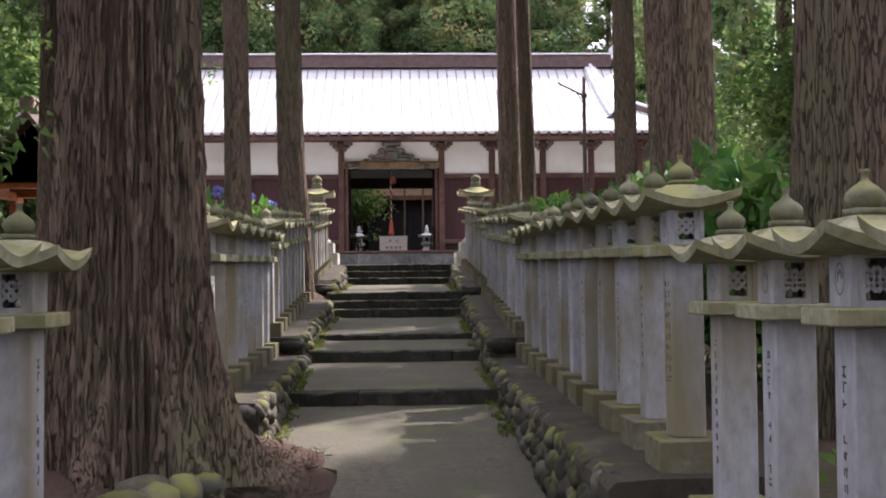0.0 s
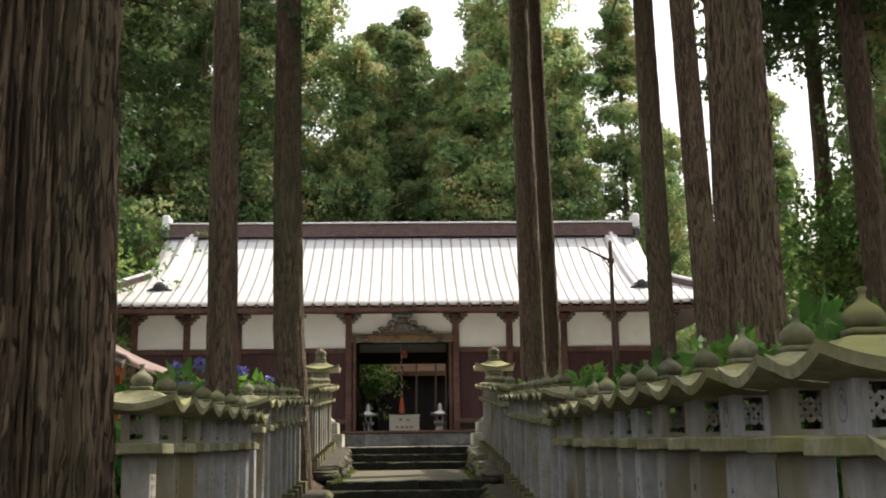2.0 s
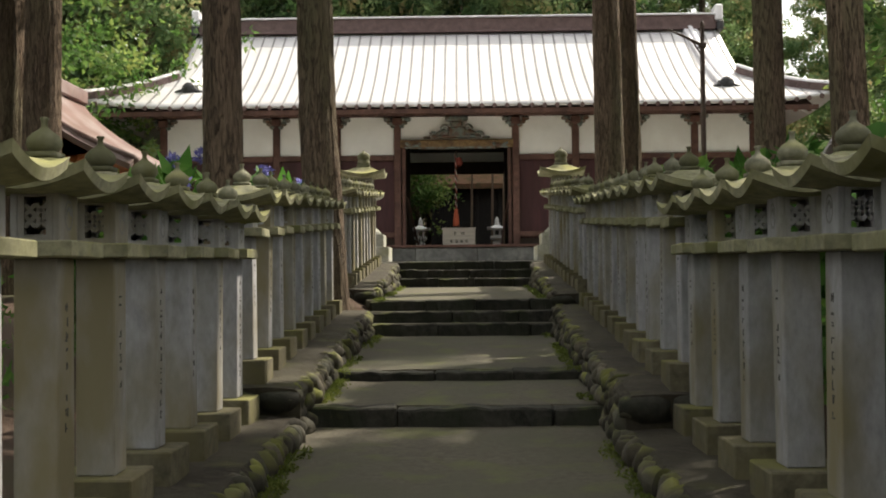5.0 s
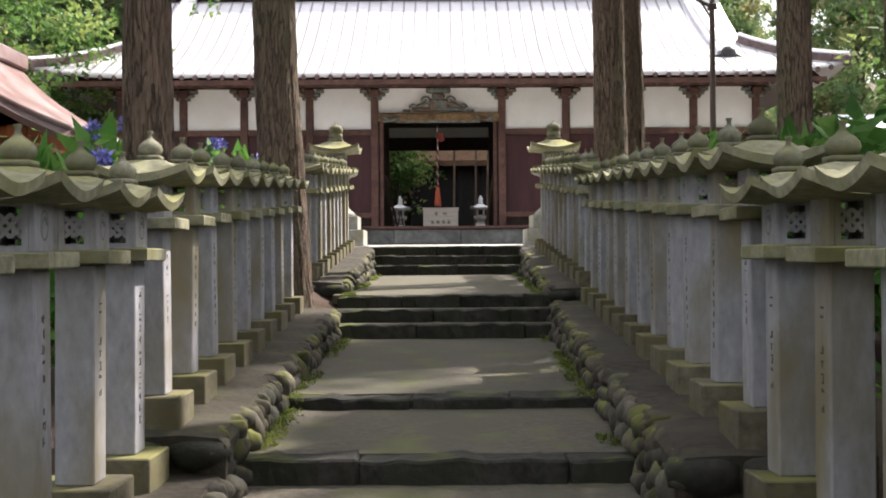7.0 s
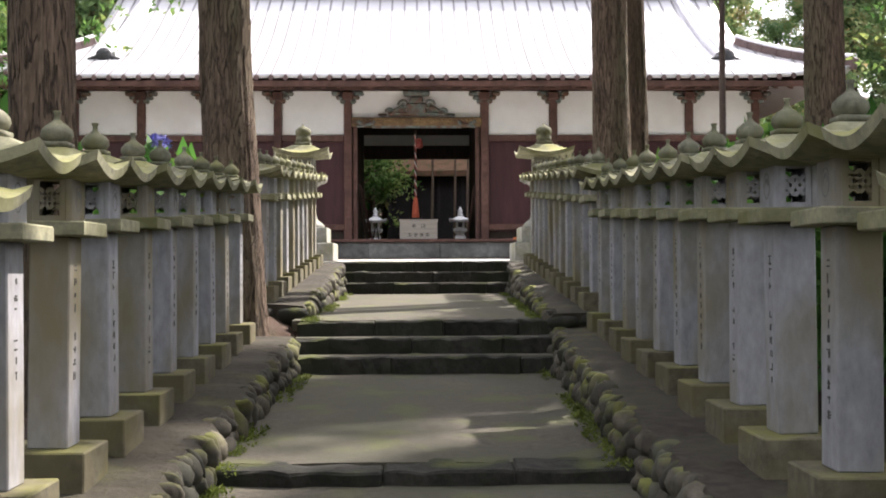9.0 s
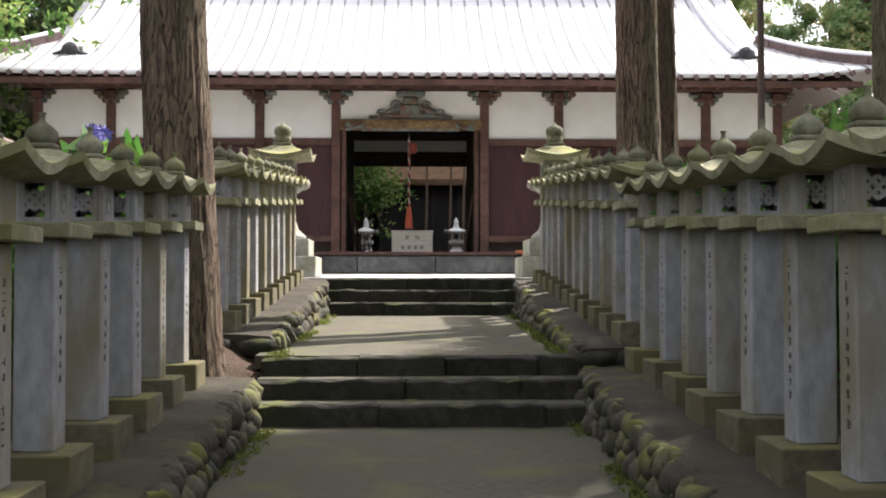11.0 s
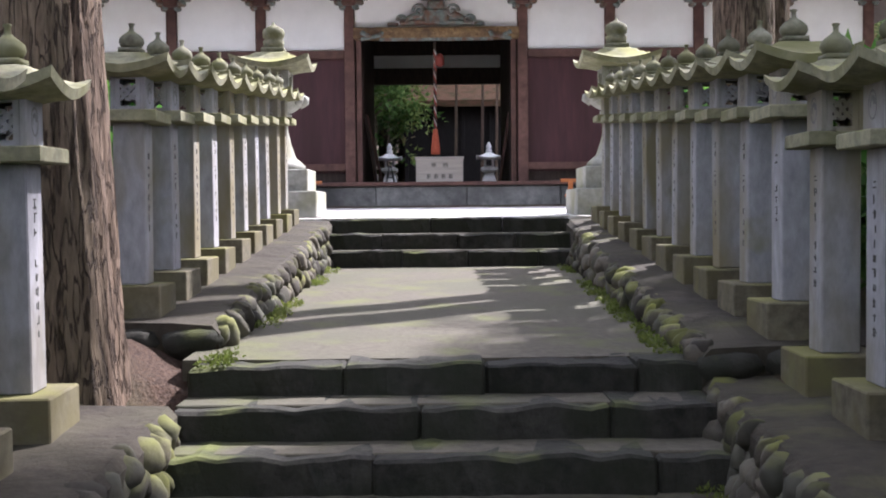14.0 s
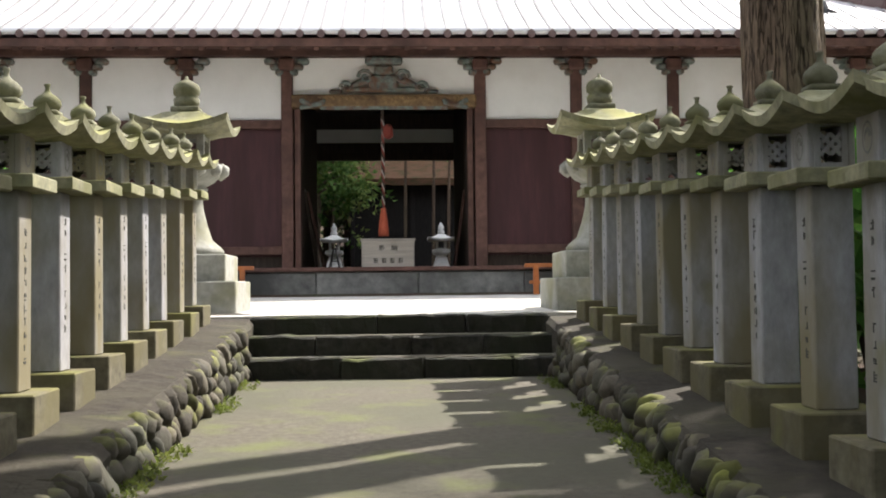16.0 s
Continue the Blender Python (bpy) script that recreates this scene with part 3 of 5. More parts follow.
def lantern_post(wide, seed, tall):
    """One small stone lantern of the fence; its emblem and writing face +x."""
    rnd = random.Random(seed)
    ob = thing("stone_lantern", "weathered grey granite lantern post with lichen-yellow roof", "stone lantern", group="lanterns of the fence")
    part("base", box_bm((0, 0, H_BASE / 2 - 0.03), (0.36, 0.36, H_BASE + 0.06), 0.007), M_BASE, ob, "moss-stained granite foot")
    shaft = part("shaft", box_bm((0, 0, H_BASE + tall / 2), (0.167, 0.167, tall), 0.006), M_STONE, ob)
    z = H_BASE + tall
    bm = bmesh.new()
    square_rings(bm, [(0.160, 0.0), (0.167, 0.006), (0.167, H_SLAB - 0.006), (0.162, H_SLAB)], (0, 0, z))
    part("slab", bm, M_CAP, ob)
    z += H_SLAB
    for s in (-1, 1):
        fire = part("side_panel", box_bm((s * 0.079, 0, z + H_BOX / 2), (0.028, 0.186, H_BOX), 0.004), M_STONE, ob, "granite side of the fire box")
        part("lattice", lattice(bmesh.new(), s * 0.076, 0.131, H_BOX, z + H_BOX / 2), M_STONE, ob, "pierced granite lattice")
    bm = bmesh.new()
    for k in range(16):
        a, b = 2 * math.pi * k / 16, 2 * math.pi * (k + 1) / 16
        q = [bm.verts.new((0.0938, r * math.cos(t) * 0.8, z + 0.098 + r * math.sin(t) * 1.15)) for r, t in ((0.050, a), (0.050, b), (0.043, b), (0.043, a))]
        bm.faces.new(q)
    for k in range(6):
        a, b = 0.6 * k, 0.6 * (k + 1)
        w = 0.013 * (1 - k / 7)
        q = [bm.verts.new((0.0938, r * math.cos(t) * 0.8, z + 0.098 + r * math.sin(t))) for r, t in ((0.026 + w, a), (0.026 + w, b), (0.026 - w, b), (0.026 - w, a))]
        bm.faces.new(q)
    bmesh.ops.remove_doubles(bm, verts=bm.verts[:], dist=0.0002)
    bmesh.ops.solidify(bm, geom=bm.faces[:], thickness=0.003)
    part("emblem", bm, M_EMBLEM, fire, "dark carved round crest")
    z += H_BOX
    roof = part("roof", curved_cap(bmesh.new(), 0.252 if wide else 0.243, 0.243, 0.09, 0.042, 0.062), M_CAP, ob, "curved lichen-yellow stone roof")
    roof.location.z = z - 0.008
    z += 0.13
    part("finial", lathe(box_bm((0, 0, z + 0.006), (0.115, 0.115, 0.022)), [(0.040, 0.015), (0.057, 0.027), (0.067, 0.048), (0.063, 0.07), (0.045, 0.089), (0.024, 0.103), (0.0125, 0.116), (0.0115, 0.136), (0.018, 0.147), (0.015, 0.151)], 18, (0, 0, z)), M_FINIAL, ob, "", True)
    bm = bmesh.new()
    zz = H_BASE + tall - 0.13 - rnd.uniform(0, 0.06)
    stop = H_BASE + rnd.uniform(0.12, 0.4)
    cols = (-0.03, 0.028) if rnd.random() < 0.25 else (0.0,)
    while zz > stop:
        for c in cols:
            s = 0.03
            for q in range(rnd.randint(2, 4)):
                if rnd.random() < 0.55:
                    box(bm, (0.0843, c + rnd.uniform(-0.004, 0.004), zz + rnd.uniform(-s, s) * 0.6), (0.002, s * rnd.uniform(0.6, 1.1), 0.006))
                else:
                    box(bm, (0.0843, c + rnd.uniform(-s, s) * 0.4, zz), (0.002, 0.006, s * rnd.uniform(0.6, 1.2)))
        zz -= 0.055 if rnd.random() < 0.85 else 0.12
    part("inscription", bm, M_INK, shaft, "column of worn dark carved marks")["kind"] = "stuff"
    return ob


MASTERS = {}
for side, y0, pitch, count, z0, slope, tall in SECTIONS:
    last = y0 + pitch * (count - 1)
    kerb(side, y0 - 0.32, 26.9 if y0 > 19 else 6.0 if y0 < 3 and side < 0 else last + 0.42, z0, slope, y0)
    for k in range(count):
        y = y0 + k * pitch
        key = (tall, 9 if k == 0 else RND.randrange(4))
        m = pose(fence_x(side, y) + RND.uniform(-0.006, 0.006), y, z0 + slope * (y - y0), RND.uniform(-0.5, 0.5), RND.uniform(-0.5, 0.5), (0 if side < 0 else 180) + RND.uniform(-1.2, 1.2))
        if key in MASTERS:
            copy_thing(MASTERS[key], m)
        else:
            MASTERS[key] = lantern_post(k == 0, key[1] + int(tall * 100), tall)
            MASTERS[key].matrix_basis = m


# ---- large lanterns at the head of the steps ----
def large_lantern(x, y, z, turn):
    ob = thing("large_stone_lantern", "tall pale granite lantern on a stepped pedestal", "stone lantern", (x, y, z), "pair of large lanterns", rz=turn)
    p = part("pedestal", box_bm((0, 0, 0.14), (1.06, 1.06, 0.34), 0.012), M_LANTERN, ob, "square two-step granite pedestal")
    part("upper_step", box_bm((0, 0, 0.43), (0.84, 0.84, 0.26), 0.012), M_LANTERN, p)
    bm = lathe(bmesh.new(), [(0.34, 0.56), (0.35, 0.60), (0.31, 0.64), (0.24, 0.70), (0.19, 0.85), (0.155, 1.0), (0.15, 1.12), (0.19, 1.17), (0.2, 1.2)], 24)
    part("shaft", bm, M_LANTERN, ob, "flared round shaft", True)
    bm = lathe(bmesh.new(), [(0.16, 1.2), (0.27, 1.26), (0.34, 1.33), (0.36, 1.36), (0.36, 1.42), (0.30, 1.43)], 12)
    t = part("lotus_table", bm, M_LANTERN, ob)
    for k in range(12):
        a = 2 * math.pi * k / 12
        bm = bmesh.new()
        bmesh.ops.create_icosphere(bm, subdivisions=1, radius=0.07, matrix=pose(0.34 * math.cos(a), 0.34 * math.sin(a), 1.36) @ Matrix.Diagonal((1, 1, 1.1, 1)))
        part("petal", bm, M_LANTERN, t, "", True)
    for sx in (-1, 1):
        for sy in (-1, 1):
            part("corner_post", box_bm((sx * 0.155, sy * 0.155, 1.57), (0.07, 0.07, 0.30), 0.004), M_LANTERN, ob)
    for zz in (1.455, 1.685):
        bm = bmesh.new()
        square_rings(bm, [(0.178, zz - 0.035), (0.178, zz + 0.035)])
        part("fire_box_ring", bm, M_LANTERN, ob)
    bm = bmesh.new()
    for k in range(5):
        box(bm, (0, 0.03 - 0.015 * k, 1.52 + 0.036 * k), (0.22, 0.02, 0.012))
    part("louvre", bm, M_MAROON, ob, "dark red louvre")
    cap = part("roof", curved_cap(bmesh.new(), 0.45, 0.45, 0.16, 0.06, 0.10, 0.36, 14), M_CAP, ob, "wide curved lichen-grey stone roof")
    cap.location.z = 1.70
    part("finial", lathe(box_bm((0, 0, 1.945), (0.26, 0.26, 0.05), 0.006), [(0.10, 1.96), (0.12, 2.0), (0.125, 2.05), (0.10, 2.075), (0.125, 2.10), (0.13, 2.15), (0.115, 2.19), (0.06, 2.225), (0.022, 2.24), (0.012, 2.275)], 20), M_FINIAL, ob, "dark weathered stone finial", True)
    return ob


large_lantern(-1.88, 27.55, 1.965, 0)
large_lantern(2.08, 27.45, 1.965, 0)


# ---- the hall ----
HX, HY0, HY1, HZ = 8.0, 35.3, 42.4, 2.50
PILLARS = [-8.0, -6.45, -4.92, -3.27, -1.63, 1.58, 3.2, 4.85, 6.42, 8.0]
EAVE_Y, EAVE_Z, RIDGE_Y, RIDGE_Z = 33.75, 6.09, 38.85, 9.12
hall = thing("shrine_hall", "long shrine hall, white plaster, maroon boards, pale sheet-metal roof", "shrine hall", (0, 0, 0), kind="structure")

podium = part("podium", box_bm((0, 38.85, 2.22), (17.2, 8.3, 0.52), 0.02), M_PODIUM, hall, "dark stone podium")
x = -8.6
while x < 8.55:
    w = min(RND.uniform(0.9, 1.7), 8.6 - x)
    st = rough_block("facing_stone", w - 0.012, 0.1, 0.40, RND.random() * 40, M_PODIUM, podium, 0.012)
    st.matrix_basis = pose(x + w / 2, 34.67, 2.26)
    x += w
part("threshold", box_bm((0, 34.82, 2.51), (17.25, 0.5, 0.07), 0.01), M_TIMBER, hall, "worn timber sill")

for i, px in enumerate(PILLARS):
    pil = part("pillar", box_bm((px, HY0, (HZ + 6.05) / 2), (0.19, 0.2, 6.05 - HZ), 0.012), M_TIMBER, hall)
    bm = bmesh.new()
    for s in (-1, 1):
        for (dx, dz, sx, sz) in ((0.12, 5.80, 0.13, 0.10), (0.19, 5.89, 0.17, 0.10), (0.27, 5.98, 0.2, 0.10)):
            box(bm, (px + s * dx, HY0 - 0.05, dz), (sx, 0.16, sz), 0.03)
    part("bracket", bm, M_CARVE, pil, "faded blue-green carved bracket")
    part("bearing_block", box_bm((px, HY0 - 0.08, 5.92), (0.26, 0.26, 0.2), 0.03), M_TIMBER, pil)

for a, b in zip(PILLARS, PILLARS[1:]):
    c, w = (a + b) / 2, b - a - 0.19
    if a < 0 < b:
        lift = 5.42
        part("plaster_panel", box_bm((c, HY0 + 0.02, (lift + 6.05) / 2), (w, 0.08, 6.05 - lift), 0.003), M_PLASTER, hall, "white plaster panel")
        continue
    part("plaster_panel", box_bm((c, HY0 + 0.02, 5.53), (w, 0.08, 1.04), 0.003), M_PLASTER, hall, "white plaster panel")
    part("rail", box_bm((c, HY0 - 0.03, 4.93), (w, 0.16, 0.15), 0.012), M_TIMBER, hall)
    part("board_wall", box_bm((c, HY0 + 0.03, 3.80), (w, 0.06, 2.12), 0.003), M_MAROON, hall, "dark maroon boarded wall")
    part("low_rail", box_bm((c, HY0 - 0.02, 2.84), (w, 0.14, 0.14), 0.012), M_TIMBER, hall)
    part("sill_gap", box_bm((c, HY0 + 0.06, 2.65), (w, 0.05, 0.26)), M_DARKWOOD, hall)
part("wall_plate", box_bm((0, HY0 - 0.04, 6.14), (16.6, 0.26, 0.17), 0.015), M_TIMBER, hall)
# centre bay: carved lintel, frog-leg carving above it, inner posts
lint = part("lintel", box_bm((-0.02, HY0 - 0.1, 5.30), (3.06, 0.22, 0.22), 0.03, segments=2), M_GOLD, hall, "gilt carved lintel")
bm = bmesh.new()
for k in range(24):
    box(bm, (-1.3 + k * 0.112, HY0 - 0.225, 5.34), (0.075, 0.03, 0.05), 0.01, Matrix.Rotation(radians(35), 4, "Y"))
part("carved_band", bm, M_GOLD, lint, "row of gilt rope carving")
part("pale_board", box_bm((-0.02, HY0 - 0.19, 5.195), (2.1, 0.03, 0.09), 0.01), M_CARVE, lint, "pale green painted edge board")
for s in (-1, 1):
    bm = bmesh.new()
    for (dx, dz, sx, sz, a) in ((1.18, 5.22, 0.42, 0.07, 12), (1.3, 5.27, 0.2, 0.08, -28), (1.05, 5.26, 0.2, 0.06, 30)):
        box(bm, (s * dx - 0.02, HY0 - 0.24, dz), (sx, 0.05, sz), 0.02, Matrix.Rotation(radians(a * s), 4, "Y"))
    part("scroll", bm, M_CARVE, lint, "painted cloud scroll")


def curl(bm, cx, cz, r, s, y, turns=1.4, thick=0.035):
    pts, rad = [], []
    for k in range(15):
        f = k / 14
        a = s * (2 * math.pi * turns * f) + (0 if s > 0 else math.pi)
        q = r * (1 - 0.82 * f)
        pts.append((cx + q * math.cos(a), y, cz + q * math.sin(a)))
        rad.append(thick * (1 - 0.4 * f))
    return tube(bm, pts, rad, 6)


bm = bmesh.new()
box(bm, (-0.02, HY0 - 0.10, 5.62), (0.5, 0.09, 0.30), 0.05)
box(bm, (-0.02, HY0 - 0.10, 5.50), (1.3, 0.09, 0.10), 0.035)
box(bm, (-0.02, HY0 - 0.10, 5.83), (0.32, 0.12, 0.16), 0.04)
for s in (-1, 1):
    curl(bm, -0.02 + s * 0.30, 5.70, 0.13, s, HY0 - 0.17)
    curl(bm, -0.02 + s * 0.62, 5.53, 0.10, s, HY0 - 0.17)
    box(bm, (-0.02 + s * 0.48, HY0 - 0.10, 5.58), (0.42, 0.08, 0.12), 0.04, Matrix.Rotation(radians(28 * s), 4, "Y"))
    box(bm, (-0.02 + s * 0.80, HY0 - 0.10, 5.47), (0.22, 0.07, 0.07), 0.03)
carving = part("frog_leg_carving", bm, M_CARVE, hall, "faded green cloud-shaped carving")
part("bearing_block", box_bm((-0.02, HY0 - 0.12, 5.98), (0.62, 0.2, 0.13), 0.035), M_CARVE, carving)

for s, px in ((-1, -1.63), (1, 1.58)):
    part("door_post", box_bm((px - s * 0.17, HY0 + 0.02, 3.85), (0.10, 0.14, 2.7), 0.01), M_TIMBER, hall)
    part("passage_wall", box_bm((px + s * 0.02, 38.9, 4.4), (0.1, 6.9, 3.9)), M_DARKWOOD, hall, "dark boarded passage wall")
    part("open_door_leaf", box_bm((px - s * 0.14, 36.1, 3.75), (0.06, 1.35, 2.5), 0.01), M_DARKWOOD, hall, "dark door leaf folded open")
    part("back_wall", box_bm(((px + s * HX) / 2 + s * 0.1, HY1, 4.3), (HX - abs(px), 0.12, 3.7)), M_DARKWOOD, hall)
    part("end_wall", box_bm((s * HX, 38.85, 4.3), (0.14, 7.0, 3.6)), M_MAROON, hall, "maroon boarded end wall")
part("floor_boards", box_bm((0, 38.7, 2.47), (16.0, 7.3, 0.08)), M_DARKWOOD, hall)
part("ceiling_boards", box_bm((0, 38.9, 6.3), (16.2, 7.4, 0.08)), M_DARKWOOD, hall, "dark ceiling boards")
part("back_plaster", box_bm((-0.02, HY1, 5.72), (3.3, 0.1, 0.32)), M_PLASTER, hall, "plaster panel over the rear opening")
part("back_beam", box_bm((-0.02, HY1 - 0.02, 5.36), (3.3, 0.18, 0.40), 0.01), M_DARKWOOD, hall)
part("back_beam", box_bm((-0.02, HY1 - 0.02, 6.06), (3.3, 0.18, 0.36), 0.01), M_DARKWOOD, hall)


def roof_z(y):
    f = (y - EAVE_Y) / (RIDGE_Y - EAVE_Y)
    return lerp(EAVE_Z, RIDGE_Z, f) - 0.26 * math.sin(math.pi * max(0.0, min(1.0, f))) * 0.9


# roof: front and rear slopes, hipped skirts at the ends
EX, GX = 9.75, 7.9
GY = 36.0


def eave_lift(x):
    return 0.22 * max(0.0, (abs(x) - 7.2) / (EX - 7.2)) ** 2.2


roof = None
for back in (0, 1):
    bm = bmesh.new()
    rows = []
    for j in range(13):
        f = j / 12
        y = lerp(EAVE_Y, RIDGE_Y, f)
        half = EX - (EX - GX) * min(1.0, (y - EAVE_Y) / (GY - EAVE_Y))
        row = []
        for i in range(41):
            x = lerp(-half, half, i / 40)
            z = roof_z(y) + eave_lift(x) * (1 - f) ** 2
            row.append(bm.verts.new((x, y if not back else 2 * RIDGE_Y - y, z)))
        rows.append(row)
    for a, b in zip(rows, rows[1:]):
        for i in range(40):
            bm.faces.new((a[i], a[i + 1], b[i + 1], b[i]))
    bmesh.ops.recalc_face_normals(bm, faces=bm.faces[:])
    bmesh.ops.solidify(bm, geom=bm.faces[:], thickness=0.07)
    ob = part("roof_slope", bm, M_ROOFMETAL, hall, "pale lavender-white sheet-metal roof slope", True)
    if not back:
        roof = ob
for s in (-1, 1):
    bm = bmesh.new()
    rows = []
    for j in range(9):
        f = j / 8
        x = lerp(EX, GX, f)
        half = lerp(RIDGE_Y - EAVE_Y, RIDGE_Y - GY, f)
        rows.append([bm.verts.new((s * x, RIDGE_Y + lerp(-half, half, i / 20), roof_z(lerp(EAVE_Y, GY, f)) + 0.22 * (1 - f) ** 2 * abs(2 * i / 20 - 1) ** 4)) for i in range(21)])
    for a, b in zip(rows, rows[1:]):
        for i in range(20):
            bm.faces.new((a[i], a[i + 1], b[i + 1], b[i]))
    bmesh.ops.recalc_face_normals(bm, faces=bm.faces[:])
    skirt = part("hip_skirt", bm, M_ROOFMETAL, hall, "sheet-metal hip skirt", True)
    for k in range(8):
        y = RIDGE_Y - 2.9 + k * 0.8
        tp = [(s * lerp(EX, GX, f), y + (RIDGE_Y - y) * 0.0, roof_z(lerp(EAVE_Y, GY, f)) + 0.03) for f in (0, 0.25, 0.5, 0.75, 1)]
        part("seam", tube(bmesh.new(), tp, [0.03] * 5, 5), M_RIBMETAL, skirt)
    bm = bmesh.new()
    vs = [bm.verts.new((s * (GX - 0.25), y, z)) for y, z in ((GY, roof_z(GY)), (2 * RIDGE_Y - GY, roof_z(GY)), (RIDGE_Y, RIDGE_Z))]
    bm.faces.new(vs)
    bmesh.ops.solidify(bm, geom=bm.faces[:], thickness=0.08)
    part("gable_wall", bm, M_MAROON, hall)
    # descending ridge with its dark end ornament
    pts = [(s * lerp(7.25, 7.05, k / 8), lerp(35.15, RIDGE_Y - 0.2, k / 8)) for k in range(9)]
    bm = bmesh.new()
    for dx in (-0.14, 0.0, 0.14):
        tube(bm, [(px + dx, py, roof_z(py) + (0.2 if dx == 0 else 0.13)) for px, py in pts], [0.085] * 9, 8)
    dr = part("descending_ridge", bm, M_RIBMETAL, hall, "pale triple-rolled descending ridge")
    bm = bmesh.new()
    c = Vector((s * 7.26, 35.02, roof_z(35.02) + 0.15))
    bmesh.ops.create_icosphere(bm, subdivisions=2, radius=0.2, matrix=Matrix.Translation(c) @ Matrix.Diagonal((1, 0.55, 1, 1)))
    for q in (-1, 1):
        box(bm, c + Vector((q * 0.26, 0, -0.08)), (0.26, 0.12, 0.14), 0.04, Matrix.Rotation(radians(20 * q), 4, "Y"))
    part("end_ornament", bm, M_TILE, dr, "black end-tile ornament")
    # hip ridge down to the corner
    hp = [(s * lerp(GX - 0.1, EX + 0.05, k / 8), lerp(GY + 0.1, EAVE_Y - 0.02, k / 8)) for k in range(9)]
    bm = bmesh.new()
    for k in range(8):
        (x0, y0), (x1, y1) = hp[k], hp[k + 1]
        z0, z1 = (roof_z(max(EAVE_Y, y)) + 0.22 * (1 - (y - EAVE_Y) / (GY - EAVE_Y)) ** 2 for y in (max(y0, EAVE_Y), max(y1, EAVE_Y)))
        a, b = Vector((x0, y0, z0 + 0.10)), Vector((x1, y1, z1 + 0.10))
        box(bm, (a + b) / 2, (0.2, (b - a).length + 0.01, 0.26), 0.02, (b - a).to_track_quat("Y", "Z").to_matrix().to_4x4())
    hip = part("hip_ridge", bm, M_RIDGE, hall, "brown hip ridge")
    bm = bmesh.new()
    tube(bm, [(px, py, roof_z(max(EAVE_Y, py)) + 0.22 * (1 - (max(py, EAVE_Y) - EAVE_Y) / (GY - EAVE_Y)) ** 2 + 0.25) for px, py in hp], [0.07] * 9, 8)
    part("ridge_roll", bm, M_RIBMETAL, hip, "pale metal roll")
    # ridge end
    rb = part("ridge_end", box_bm((s * 7.92, RIDGE_Y, 9.62), (0.24, 0.6, 0.5), 0.04), M_RIBMETAL, hall, "pale stepped ridge-end tile")
    part("ridge_foot", box_bm((s * 7.95, RIDGE_Y, 9.22), (0.2, 0.75, 0.3), 0.04), M_TILE, rb)

ridge = part("main_ridge", box_bm((0, RIDGE_Y, 9.36), (15.7, 0.44, 0.40), 0.01), M_RIDGE, hall, "brown box ridge")
part("ridge_cap", box_bm((0, RIDGE_Y, 9.58), (15.75, 0.58, 0.05), 0.012), M_RIBMETAL, ridge, "pale metal ridge cap")
part("ridge_step", box_bm((0, RIDGE_Y, 9.14), (15.6, 0.62, 0.07), 0.01), M_RIDGE, ridge)

# standing ribs, greyed to stand for their shadow lines, each with a dark round end at the eave
RIB = 0.323
for k in range(-29, 30):
    x = k * RIB
    top = RIDGE_Y - 0.25 if abs(x) < GX else EAVE_Y + (EX - abs(x)) / (EX - GX) * (GY - EAVE_Y)
    ys = [lerp(EAVE_Y - 0.02, top, j / 8) for j in range(9)]
    bm = bmesh.new()
    for ya, yb in zip(ys, ys[1:]):
        a, b = (Vector((x, y, roof_z(y) + eave_lift(x) * (1 - (y - EAVE_Y) / (RIDGE_Y - EAVE_Y)) ** 2 + 0.04)) for y in (ya, yb))
        box(bm, (a + b) / 2, (0.05, (b - a).length + 0.004, 0.10), 0, (b - a).to_track_quat("Y", "Z").to_matrix().to_4x4())
    rib = part("rib", bm, M_RIB_SHADOW, roof)
    part("rib_end", lathe(bmesh.new(), [(0.058, -0.02), (0.066, 0.0), (0.058, 0.03)], 10), M_RIDGE, rib).matrix_basis = pose(x, EAVE_Y - 0.03, EAVE_Z + eave_lift(x) + 0.005, 90, 0, 0)

fas = part("eave_fascia", box_bm((0, EAVE_Y + 0.06, EAVE_Z - 0.11), (18.6, 0.07, 0.13), 0.01), M_TIMBER, hall, "red-brown eave board")
for k in range(-26, 27):
    x = k * 0.35
    bm = bmesh.new()
    a, b = Vector((x, EAVE_Y + 0.12, EAVE_Z - 0.17)), Vector((x, HY0 + 0.1, EAVE_Z + 0.52))
    box(bm, (a + b) / 2, (0.085, (b - a).length, 0.1), 0, (b - a).to_track_quat("Y", "Z").to_matrix().to_4x4())
    part("rafter", bm, M_TIMBER, fas)
a, b = Vector((0, EAVE_Y + 0.1, EAVE_Z - 0.09)), Vector((0, HY0 + 0.1, EAVE_Z + 0.62))
part("soffit", box_bm((a + b) / 2, (18.4, (b - a).length, 0.03), 0, (b - a).to_track_quat("Y", "Z").to_matrix().to_4x4()), M_TIMBER, hall)
part("eave_purlin", box_bm((0, 34.65, 6.16), (17.4, 0.16, 0.16), 0.01), M_TIMBER, hall)


